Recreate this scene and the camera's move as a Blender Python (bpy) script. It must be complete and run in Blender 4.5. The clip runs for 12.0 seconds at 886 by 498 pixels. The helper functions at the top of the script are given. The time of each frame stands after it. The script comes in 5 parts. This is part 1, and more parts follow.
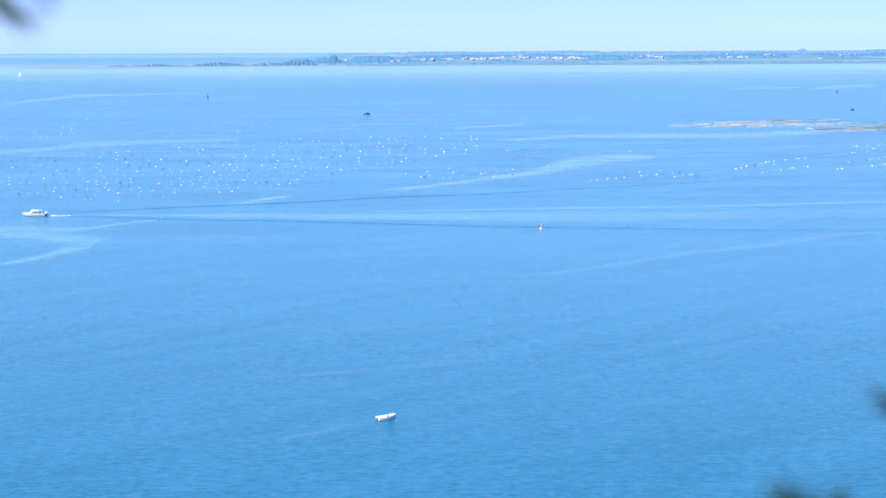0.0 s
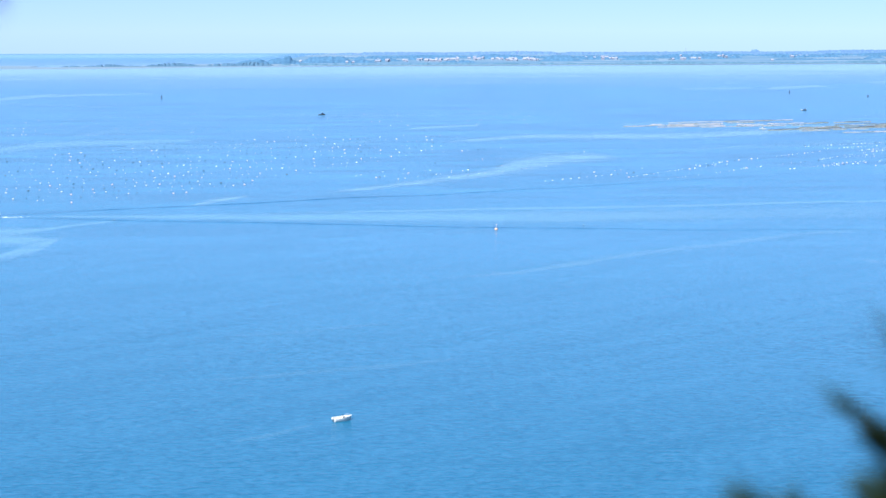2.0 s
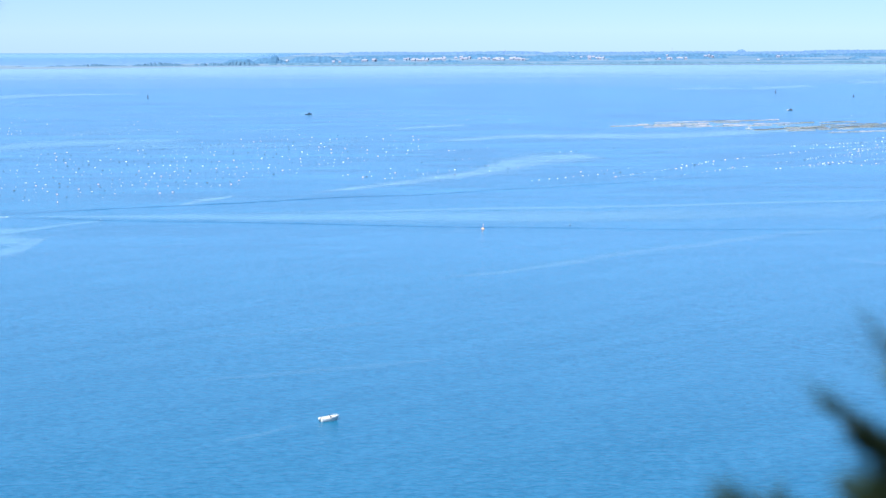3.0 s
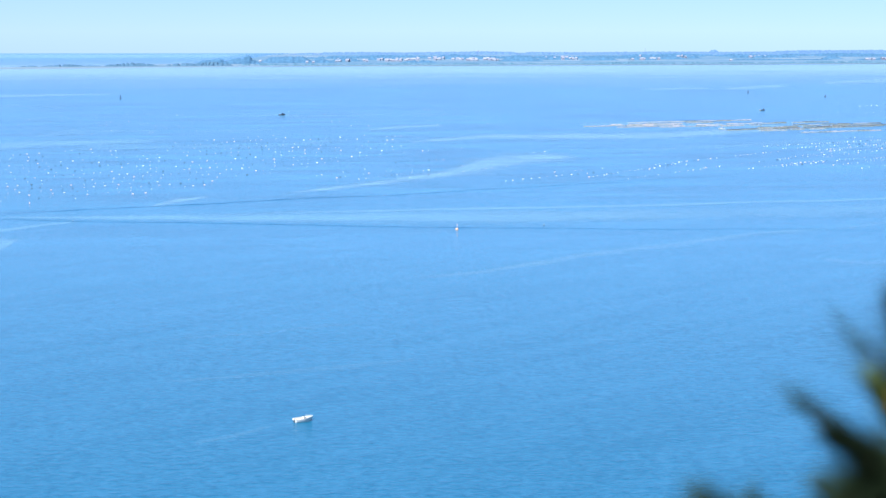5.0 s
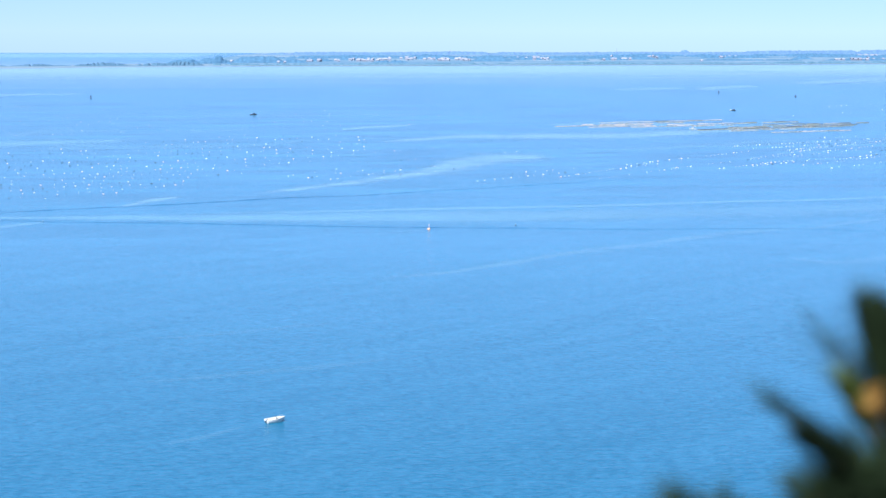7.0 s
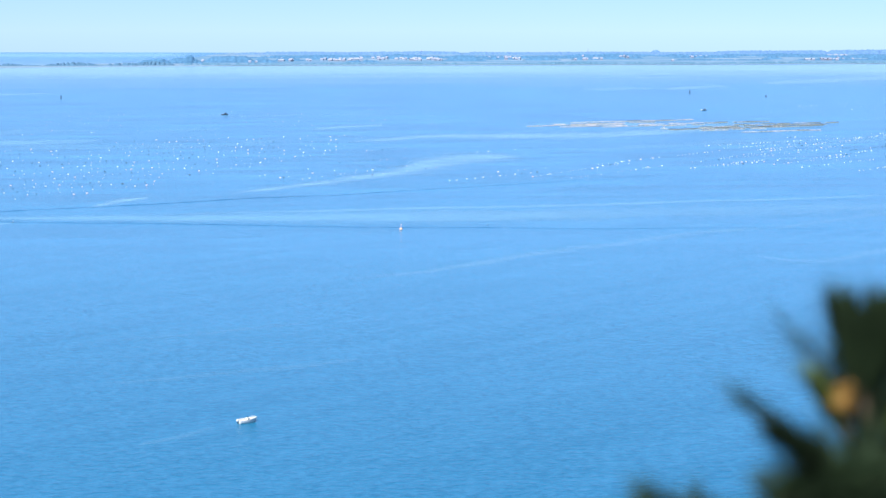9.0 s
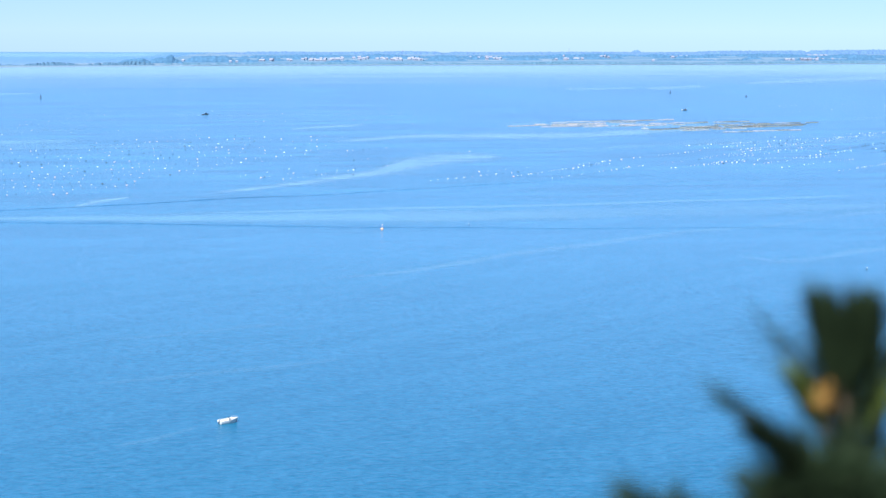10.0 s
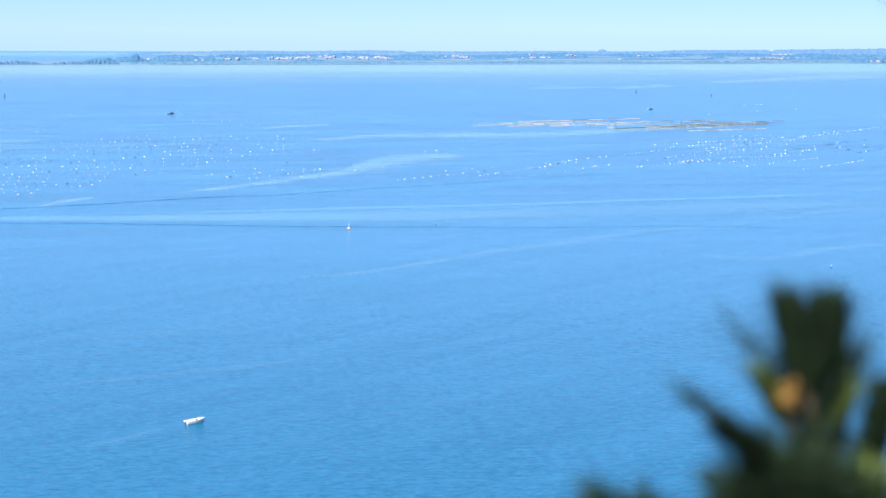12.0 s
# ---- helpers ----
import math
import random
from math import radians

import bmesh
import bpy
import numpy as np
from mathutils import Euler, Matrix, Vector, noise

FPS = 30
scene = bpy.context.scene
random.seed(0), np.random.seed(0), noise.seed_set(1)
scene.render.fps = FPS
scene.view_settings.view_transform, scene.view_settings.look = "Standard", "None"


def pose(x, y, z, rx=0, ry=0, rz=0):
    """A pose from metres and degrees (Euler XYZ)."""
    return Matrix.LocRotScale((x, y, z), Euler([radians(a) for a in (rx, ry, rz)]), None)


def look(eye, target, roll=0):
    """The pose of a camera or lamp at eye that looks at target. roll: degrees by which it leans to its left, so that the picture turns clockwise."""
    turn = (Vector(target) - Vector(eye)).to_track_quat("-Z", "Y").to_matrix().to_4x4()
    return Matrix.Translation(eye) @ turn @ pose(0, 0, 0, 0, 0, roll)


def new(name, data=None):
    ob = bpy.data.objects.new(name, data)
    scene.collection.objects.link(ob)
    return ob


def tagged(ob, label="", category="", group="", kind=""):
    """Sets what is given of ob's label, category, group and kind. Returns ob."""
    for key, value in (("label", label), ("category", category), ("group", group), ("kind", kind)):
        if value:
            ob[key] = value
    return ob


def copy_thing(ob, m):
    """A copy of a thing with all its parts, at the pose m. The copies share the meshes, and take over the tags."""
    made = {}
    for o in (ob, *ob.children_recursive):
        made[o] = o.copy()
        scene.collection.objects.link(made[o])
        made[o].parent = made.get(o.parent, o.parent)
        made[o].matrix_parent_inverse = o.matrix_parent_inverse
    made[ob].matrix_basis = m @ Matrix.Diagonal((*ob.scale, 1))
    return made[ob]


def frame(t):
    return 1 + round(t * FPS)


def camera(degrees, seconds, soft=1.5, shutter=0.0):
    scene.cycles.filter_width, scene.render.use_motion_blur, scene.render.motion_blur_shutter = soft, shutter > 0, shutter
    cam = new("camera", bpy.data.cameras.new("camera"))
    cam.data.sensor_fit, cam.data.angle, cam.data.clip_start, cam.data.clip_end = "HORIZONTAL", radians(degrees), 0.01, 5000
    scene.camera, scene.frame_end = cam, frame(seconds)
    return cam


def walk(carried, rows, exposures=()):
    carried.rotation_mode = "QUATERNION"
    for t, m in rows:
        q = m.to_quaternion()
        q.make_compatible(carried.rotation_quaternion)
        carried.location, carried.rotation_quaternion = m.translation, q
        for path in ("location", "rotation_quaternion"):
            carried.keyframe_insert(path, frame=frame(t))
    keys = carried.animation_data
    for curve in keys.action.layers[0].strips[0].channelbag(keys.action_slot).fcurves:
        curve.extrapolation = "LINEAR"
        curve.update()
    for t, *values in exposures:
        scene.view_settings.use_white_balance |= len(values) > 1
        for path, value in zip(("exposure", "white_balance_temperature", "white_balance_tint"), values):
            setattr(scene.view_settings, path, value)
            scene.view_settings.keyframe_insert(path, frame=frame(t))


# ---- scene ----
# The camera stands on a cliff path 72 m above the sea and pans to the right.
cam = camera(33.0, 12.0, soft=1.5)
cam.data.dof.use_dof = True
cam.data.dof.focus_distance = 900.0
cam.data.dof.aperture_fstop = 2.9
EYE = 72.0
# seconds, heading to the right, pitch, roll (degrees)
ROWS = [
    (0.0, -0.000, -8.300, -0.168),
    (0.5, 0.399, -8.284, -0.160),
    (1.0, 0.880, -8.280, -0.145),
    (1.5, 1.349, -8.281, -0.125),
    (2.0, 1.721, -8.283, -0.105),
    (2.5, 1.992, -8.290, -0.089),
    (3.0, 2.233, -8.291, -0.061),
    (5.0, 3.237, -8.281, -0.037),
    (5.5, 3.443, -8.287, -0.014),
    (6.0, 3.755, -8.280, 0.004),
    (6.5, 4.046, -8.281, 0.022),
    (7.0, 4.324, -8.281, 0.045),
    (9.0, 5.401, -8.288, 0.086),
    (9.5, 5.730, -8.291, 0.119),
    (10.0, 6.132, -8.289, 0.137),
    (10.5, 6.427, -8.289, 0.149),
    (11.0, 6.687, -8.310, 0.150),
    (11.5, 7.012, -8.310, 0.162),
    (12.0, 7.413, -8.314, 0.177),
]
walk(cam, [(t, pose(0, 0, EYE, 90 + pitch, 0, -yaw) @ pose(0, 0, 0, 0, 0, roll)) for t, yaw, pitch, roll in ROWS],
     exposures=[(0.0, 0.97, 5800, 8), (12.0, 0.97, 5800, 8)])

# ---- sky and sun ----
SUN_ELEVATION, SUN_HEADING = 50.0, 215.0      # degrees above the sea; clockwise from the camera's first heading
world = bpy.data.worlds.new("world")
scene.world = world
world.use_nodes = True
wn = world.node_tree.nodes
sky = wn.new("ShaderNodeTexSky")
sky.sky_type = "NISHITA"
sky.sun_disc = False
sky.sun_elevation, sky.sun_rotation = radians(SUN_ELEVATION), radians(SUN_HEADING)
sky.altitude, sky.air_density, sky.dust_density, sky.ozone_density = 70, 0.65, 0.0, 8.0
wn["Background"].inputs["Strength"].default_value = 0.075
# the clear sea air gives the sky a cool cast
cool = wn.new("ShaderNodeMix")
cool.data_type, cool.blend_type = "RGBA", "MULTIPLY"
cool.inputs[0].default_value = 1.0
cool.inputs[7].default_value = (0.875, 0.88, 1.275, 1.0)
world.node_tree.links.new(sky.outputs["Color"], cool.inputs[6])
# and a thin even haze evens it out
haze = wn.new("ShaderNodeMix")
haze.data_type = "RGBA"
haze.inputs[0].default_value = 0.55
haze.inputs[7].default_value = (3.6, 4.95, 7.0, 1.0)
world.node_tree.links.new(cool.outputs[2], haze.inputs[6])
world.node_tree.links.new(haze.outputs[2], wn["Background"].inputs["Color"])

sun = new("sun", bpy.data.lights.new("sun", "SUN"))
sun.data.energy, sun.data.angle, sun.data.color = 5.0, radians(0.53), (1.0, 0.95, 0.87)
a, e = radians(SUN_HEADING), radians(SUN_ELEVATION)
sun_way = Vector((math.sin(a) * math.cos(e), math.cos(a) * math.cos(e), math.sin(e)))
sun.matrix_world = look(sun_way * 50 + Vector((0, 0, 80)), (0, 0, 80))


# ---- materials ----
class Nodes:
    """A short way to write a node material."""

    def __init__(self, name):
        self.material = bpy.data.materials.new(name)
        self.material.use_nodes = True
        self.tree = self.material.node_tree
        self.tree.nodes.clear()
        self.out = self.tree.nodes.new("ShaderNodeOutputMaterial")

    def add(self, kind, settings=None, **inputs):
        node = self.tree.nodes.new(kind)
        if settings:
            node.data_type, node.blend_type = settings
        for key, value in inputs.items():
            self.put(node, key.replace("_", " "), value)
        return node

    def put(self, node, key, value):
        socket = node.inputs[int(key[1:])] if key[0] == "i" and key[1:].isdigit() else node.inputs[key]
        if isinstance(value, bpy.types.NodeSocket):
            self.tree.links.new(value, socket)
        else:
            socket.default_value = value

    def math(self, operation, *values):
        node = self.tree.nodes.new("ShaderNodeMath")
        node.operation = operation
        for i, value in enumerate(values):
            self.put(node, f"i{i}", value)
        return node.outputs[0]

    def noise(self, vector, scale, detail=3.0, rough=0.55):
        return self.add("ShaderNodeTexNoise", Vector=vector, Scale=scale, Detail=detail, Roughness=rough).outputs["Fac"]

    def ramp(self, fac, low, high, c0=(0, 0, 0, 1), c1=(1, 1, 1, 1)):
        node = self.add("ShaderNodeValToRGB", Fac=fac)
        node.color_ramp.elements[0].position, node.color_ramp.elements[1].position = low, high
        node.color_ramp.elements[0].color, node.color_ramp.elements[1].color = c0, c1
        return node.outputs["Color"]

    def mix(self, fac, a, b):
        node = self.tree.nodes.new("ShaderNodeMix")
        node.data_type = "RGBA"
        self.put(node, "i0", fac), self.put(node, "i6", a), self.put(node, "i7", b)
        return node.outputs[2]

    def stretch(self, vector, scale):
        return self.add("ShaderNodeMapping", Vector=vector, Scale=scale).outputs[0]

    def end(self, shader):
        self.tree.links.new(shader, self.out.inputs["Surface"])
        return self.material


def rgb(r, g, b):
    return (r, g, b, 1.0)


def surface(name, color, dark=None, rough=0.6, metal=0.0, scale=3.0, grain=30.0, bump=0.1, random_tint=0.0, spec=0.5):
    """Paint, plastic, wood, rock: a base colour with stains at one scale and grain at another."""
    n = Nodes(name)
    at = n.add("ShaderNodeTexCoord").outputs["Object"]
    dark = dark or tuple(c * 0.72 for c in color)
    stains, fine = n.noise(at, scale, 4), n.noise(at, grain, 3)
    c = n.mix(n.ramp(stains, 0.35, 0.7), rgb(*color), rgb(*dark))
    c = n.mix(n.math("MULTIPLY", fine, 0.25), c, rgb(*dark))
    if random_tint:
        pick = n.add("ShaderNodeObjectInfo").outputs["Random"]
        c = n.add("ShaderNodeHueSaturation", Color=c, Value=n.math("MULTIPLY_ADD", pick, 2 * random_tint, 1 - random_tint)).outputs[0]
    b = n.add("ShaderNodeBump", Strength=bump, Distance=0.02, Height=fine).outputs[0]
    p = n.add("ShaderNodeBsdfPrincipled", Base_Color=c, Roughness=n.math("MULTIPLY_ADD", stains, 0.2, rough - 0.1), Metallic=metal, Normal=b)
    p.inputs["Specular IOR Level"].default_value = spec
    return n.end(p.outputs[0])


def water(name, deep, light, rough, chop, cover=None, fray=(0.03, 0.11), ragged=3.4, edge=1.5, far_sheen=None):
    """Sea water: ripples at three sizes and wind patches, their light and dark also put into the colour. cover: the
    strength of a calm film laid over the sheet, frayed towards its edges.
    """
    n = Nodes(name)
    at = n.add("ShaderNodeTexCoord").outputs["Object"]
    fine = n.noise(n.stretch(at, (0.8, 1.5, 1)), 1.0, 3)
    crests = n.noise(n.stretch(at, (0.40, 0.80, 1)), 1.0, 4, 0.62)
    turned = n.add("ShaderNodeMapping", Vector=at, Rotation=(0, 0, -0.68)).outputs[0]
    swell = n.noise(n.stretch(turned, (0.012, 0.085, 1)), 1.0, 3)
    mids = n.noise(n.stretch(at, (0.085, 0.24, 1)), 1.0, 4, 0.6)
    streaks = n.noise(n.stretch(at, (0.017, 0.10, 1)), 1.0, 4, 0.62)
    patches = n.noise(n.stretch(at, (0.0025, 0.011, 1)), 1.0, 5, 0.6)
    height = n.math("ADD", n.math("MULTIPLY", fine, 0.35), n.math("ADD", n.math("MULTIPLY", crests, 0.8), n.math("MULTIPLY", swell, 0.6)))
    wind = n.ramp(patches, 0.36, 0.66)
    b = n.add("ShaderNodeBump", Strength=n.math("MULTIPLY_ADD", wind, chop * 0.4, chop * 0.7), Distance=1.0, Height=height).outputs[0]
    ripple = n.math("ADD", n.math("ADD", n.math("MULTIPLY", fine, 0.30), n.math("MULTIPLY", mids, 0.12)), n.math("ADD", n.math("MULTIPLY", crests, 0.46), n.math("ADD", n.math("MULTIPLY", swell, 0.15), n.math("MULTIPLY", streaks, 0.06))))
    # light and dark of ripples and gusts are put into the colour too
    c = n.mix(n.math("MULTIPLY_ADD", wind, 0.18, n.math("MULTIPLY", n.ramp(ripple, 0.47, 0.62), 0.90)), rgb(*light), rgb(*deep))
    if far_sheen:
        # further out the colour is made paler, in place of stronger sky sheen
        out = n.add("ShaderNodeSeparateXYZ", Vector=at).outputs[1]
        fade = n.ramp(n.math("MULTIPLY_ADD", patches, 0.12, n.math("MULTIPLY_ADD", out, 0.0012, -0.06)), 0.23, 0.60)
        c = n.mix(fade, c, n.add("ShaderNodeMix", ("RGBA", "ADD"), i0=1.0, i6=c, i7=rgb(*far_sheen)).outputs[2])
        # long lanes of sheen from smoother and rougher water, put into the colour
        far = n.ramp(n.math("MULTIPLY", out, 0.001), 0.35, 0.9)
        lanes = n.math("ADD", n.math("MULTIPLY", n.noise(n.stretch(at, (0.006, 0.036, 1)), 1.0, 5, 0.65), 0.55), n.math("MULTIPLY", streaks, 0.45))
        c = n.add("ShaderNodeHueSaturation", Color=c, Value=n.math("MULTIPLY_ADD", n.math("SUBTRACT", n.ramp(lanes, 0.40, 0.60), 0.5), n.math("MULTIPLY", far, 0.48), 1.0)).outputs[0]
    p = n.add("ShaderNodeBsdfPrincipled", Base_Color=c, Roughness=rough, IOR=1.36, Normal=b)
    if cover is None:
        return n.end(p.outputs[0])
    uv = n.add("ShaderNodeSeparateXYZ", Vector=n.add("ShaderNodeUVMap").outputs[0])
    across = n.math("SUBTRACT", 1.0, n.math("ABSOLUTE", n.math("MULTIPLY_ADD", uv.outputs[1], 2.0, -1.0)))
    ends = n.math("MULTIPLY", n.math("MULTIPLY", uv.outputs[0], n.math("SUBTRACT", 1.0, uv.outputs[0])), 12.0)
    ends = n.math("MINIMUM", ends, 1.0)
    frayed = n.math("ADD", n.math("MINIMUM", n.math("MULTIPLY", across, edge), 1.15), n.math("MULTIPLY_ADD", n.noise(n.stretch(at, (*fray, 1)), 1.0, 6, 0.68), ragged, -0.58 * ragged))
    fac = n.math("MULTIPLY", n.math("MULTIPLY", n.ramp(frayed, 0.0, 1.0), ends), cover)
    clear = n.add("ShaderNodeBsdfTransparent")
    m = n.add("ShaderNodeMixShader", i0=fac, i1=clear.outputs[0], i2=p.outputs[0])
    return n.end(m.outputs[0])


def leaves(name, color, dark, grain):
    """Far foliage: clumps that differ from one another, with mottling."""
    n = Nodes(name)
    at = n.add("ShaderNodeTexCoord").outputs["Object"]
    island = n.add("ShaderNodeNewGeometry").outputs["Random Per Island"]
    c = n.mix(island, rgb(*color), rgb(*dark))
    c = n.mix(n.math("MULTIPLY", n.noise(at, grain, 4), 0.55), c, rgb(*[v * 0.75 for v in dark]))
    c = n.mix(n.math("MULTIPLY", n.ramp(n.noise(n.stretch(at, (1, 1, 2)), 0.13, 3), 0.42, 0.62), 0.45), c, rgb(*[min(1, v * 1.3) for v in color]))
    p = n.add("ShaderNodeBsdfPrincipled", Base_Color=c, Roughness=0.85)
    p.inputs["Specular IOR Level"].default_value = 0.15
    through_light = n.add("ShaderNodeBsdfTranslucent", Color=c)
    return n.end(n.add("ShaderNodeMixShader", i0=0.12, i1=p.outputs[0], i2=through_light.outputs[0]).outputs[0])


SEA = water("sea_water", (0.0004, 0.0765, 0.1475), (0.021, 0.1245, 0.220), 0.20, 0.30, far_sheen=(0.030, 0.061, 0.087))
# calm streaks: the sky's reflection is put into their paler base colour
SLICK = water("calm_water_sheen", (0.18, 0.36, 0.49), (0.21, 0.39, 0.52), 0.17, 0.3, cover=0.72, ragged=2.6)
FAINT_SLICK = water("faint_calm_water_sheen", (0.15, 0.35, 0.50), (0.18, 0.38, 0.53), 0.17, 0.3, cover=0.42, ragged=2.4)
THIN_SLICK = water("thin_calm_water_sheen", (0.12, 0.30, 0.44), (0.15, 0.33, 0.47), 0.17, 0.3, cover=0.21, ragged=2.2)
# for the wake's band and stronger streaks; sky sheen put into the colour
WAKE_BAND = water("wake_and_slick_sheen", (0.15, 0.35, 0.50), (0.18, 0.38, 0.53), 0.17, 0.30, cover=0.62, ragged=1.3)
# far water: the sky's grazing reflection is put into a pale base colour
LEE = water("pale_sheen_water", (0.28, 0.45, 0.57), (0.32, 0.49, 0.61), 0.2, 0.36, cover=0.72, fray=(0.0022, 0.016), ragged=1.5, edge=1.3)
FAR_LEE = water("far_sheen_water", (0.25, 0.47, 0.58), (0.29, 0.51, 0.62), 0.2, 0.36, cover=0.62, fray=(0.0022, 0.016), ragged=1.5, edge=1.3)
# the shade on the wake waves' faces is put into this darker colour
RIDGE = water("shaded_wave_water", (0.003, 0.05, 0.14), (0.006, 0.07, 0.18), 0.3, 0.25)
FOAM = surface("foam", (0.85, 0.88, 0.9), (0.5, 0.6, 0.68), 0.8, scale=0.8, grain=6)
WHITE_HULL = surface("white_gelcoat", (0.66, 0.65, 0.62), (0.5, 0.5, 0.47), 0.28, scale=0.7, grain=20, bump=0.02)
WHITE_FLOAT = surface("white_plastic", (0.66, 0.63, 0.58), (0.52, 0.50, 0.46), 0.5, scale=2, grain=18, random_tint=0.25)
PINK_FLOAT = surface("faded_red_plastic", (0.66, 0.46, 0.45), (0.52, 0.38, 0.38), 0.55, scale=2, grain=18, random_tint=0.15)
DARK_FLOAT = surface("black_plastic", (0.012, 0.016, 0.022), (0.02, 0.024, 0.026), 0.75, scale=2, grain=18)
CREAM = surface("sun_bleached_orange_paint", (0.74, 0.52, 0.36), (0.72, 0.30, 0.10), 0.5, scale=2.2, grain=14)
GLASS_DARK = surface("tinted_glass", (0.02, 0.025, 0.03), (0.015, 0.02, 0.02), 0.08, scale=1, grain=8, bump=0.0)
# lighter than clean glass: air haze over far windows put into the colour
FAR_GLASS = surface("haze_tinted_window_glass", (0.13, 0.17, 0.23), (0.10, 0.14, 0.20), 0.3, scale=1, grain=8, bump=0.0)
ENGINE = surface("dark_engine_cowl", (0.03, 0.03, 0.035), (0.02, 0.02, 0.02), 0.35, scale=3, grain=20)
GREY_ENGINE = surface("pale_engine_cowl", (0.62, 0.62, 0.62), (0.45, 0.45, 0.45), 0.35, scale=3, grain=20)
STEEL = surface("stainless_steel", (0.7, 0.7, 0.7), (0.5, 0.5, 0.5), 0.3, metal=1.0, scale=3, grain=20, bump=0.02)
SEAT = surface("tan_cushion", (0.55, 0.45, 0.33), (0.45, 0.36, 0.26), 0.7, scale=3, grain=40)
DARK_HULL = surface("dark_blue_hull_paint", (0.025, 0.03, 0.05), (0.05, 0.05, 0.06), 0.4, scale=1, grain=12)
DARK_PAINT = surface("dark_beacon_paint", (0.016, 0.026, 0.05), (0.028, 0.036, 0.055), 0.5, scale=1, grain=12)
SAIL = surface("white_sailcloth", (0.85, 0.85, 0.83), (0.74, 0.74, 0.72), 0.7, scale=0.4, grain=6, bump=0.05)
ROPE = surface("weathered_rope", (0.35, 0.31, 0.25), (0.22, 0.2, 0.16), 0.9, scale=5, grain=50)
RAFT_TAN = surface("bleached_timber", (0.39, 0.385, 0.34), (0.31, 0.305, 0.275), 0.8, scale=0.6, grain=8, random_tint=0.25)
RAFT_BROWN = surface("wet_brown_timber", (0.07, 0.066, 0.066), (0.04, 0.04, 0.042), 0.7, scale=0.6, grain=8, random_tint=0.3)
RAFT_OCHRE = surface("ochre_net_covered_timber", (0.42, 0.41, 0.33), (0.33, 0.325, 0.26), 0.85, scale=0.6, grain=8, random_tint=0.25)
RAFT_PINK = surface("pinkish_nets", (0.50, 0.40, 0.40), (0.40, 0.33, 0.33), 0.85, scale=0.6, grain=8, random_tint=0.2)
# sand and leaves of the far shore, with blue air haze in the colour
SAND = surface("haze_tinted_sand", (0.165, 0.222, 0.28), (0.12, 0.18, 0.225), 0.9, scale=0.01, grain=0.15)
SKYLINE_LEAVES = leaves("haze_tinted_skyline_woodland", (0.122, 0.210, 0.350), (0.105, 0.185, 0.320), 0.25)
GROVE_LEAVES = leaves("haze_tinted_woodland", (0.082, 0.176, 0.278), (0.064, 0.146, 0.240), 0.25)
SHORE_LEAVES = leaves("haze_tinted_shore_shrubs", (0.105, 0.195, 0.265), (0.082, 0.165, 0.228), 0.3)
SPIT_LEAVES = leaves("haze_tinted_spit_shrubs", (0.088, 0.165, 0.238), (0.066, 0.132, 0.200), 0.3)
BARK = surface("pine_bark", (0.14, 0.09, 0.06), (0.05, 0.035, 0.025), 0.9, scale=12, grain=90, bump=0.6, spec=0.1)
NEEDLE = surface("pine_needles", (0.019, 0.032, 0.012), (0.011, 0.02, 0.008), 0.7, scale=9, grain=120, bump=0.0, spec=0.15)
BUD = surface("orange_brown_buds", (0.20, 0.112, 0.032), (0.14, 0.078, 0.02), 0.9, scale=30, grain=200, spec=0.05)
YOUNG = surface("yellow_green_needles", (0.13, 0.16, 0.03), (0.08, 0.11, 0.025), 0.7, scale=9, grain=120, bump=0.0, spec=0.15)
ROCK = surface("limestone_and_dry_grass", (0.27, 0.25, 0.20), (0.09, 0.10, 0.05), 0.9, scale=0.9, grain=9, bump=0.9)
# far walls and roofs: air haze put into bluish, low-contrast colours
PLASTER = surface("haze_tinted_pale_plaster", (0.235, 0.275, 0.34), (0.20, 0.238, 0.30), 0.85, scale=0.3, grain=3, random_tint=0.15)
WARM_PLASTER = surface("haze_tinted_warm_plaster", (0.24, 0.25, 0.30), (0.205, 0.213, 0.265), 0.85, scale=0.3, grain=3, random_tint=0.15)
TILES = surface("haze_tinted_roof_tiles", (0.27, 0.28, 0.34), (0.23, 0.24, 0.31), 0.8, scale=0.4, grain=3, random_tint=0.15)


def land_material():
    n = Nodes("haze_tinted_fields")
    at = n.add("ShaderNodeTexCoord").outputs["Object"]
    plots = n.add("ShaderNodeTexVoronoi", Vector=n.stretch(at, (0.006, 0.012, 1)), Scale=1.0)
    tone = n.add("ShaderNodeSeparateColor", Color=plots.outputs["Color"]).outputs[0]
    # the blue cast of the fields is air haze put into their colour
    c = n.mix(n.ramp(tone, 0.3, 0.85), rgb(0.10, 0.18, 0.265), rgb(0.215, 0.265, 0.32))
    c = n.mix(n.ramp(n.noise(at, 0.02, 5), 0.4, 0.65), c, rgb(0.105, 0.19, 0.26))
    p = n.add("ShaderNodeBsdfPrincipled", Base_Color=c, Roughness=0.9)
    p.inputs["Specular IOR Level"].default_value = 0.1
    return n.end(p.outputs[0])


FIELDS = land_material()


# ---- building helpers ----
def empty(name, m, label, category, group="", kind=""):
    ob = new(name)
    ob.matrix_basis = m
    return tagged(ob, label, category, group, kind)


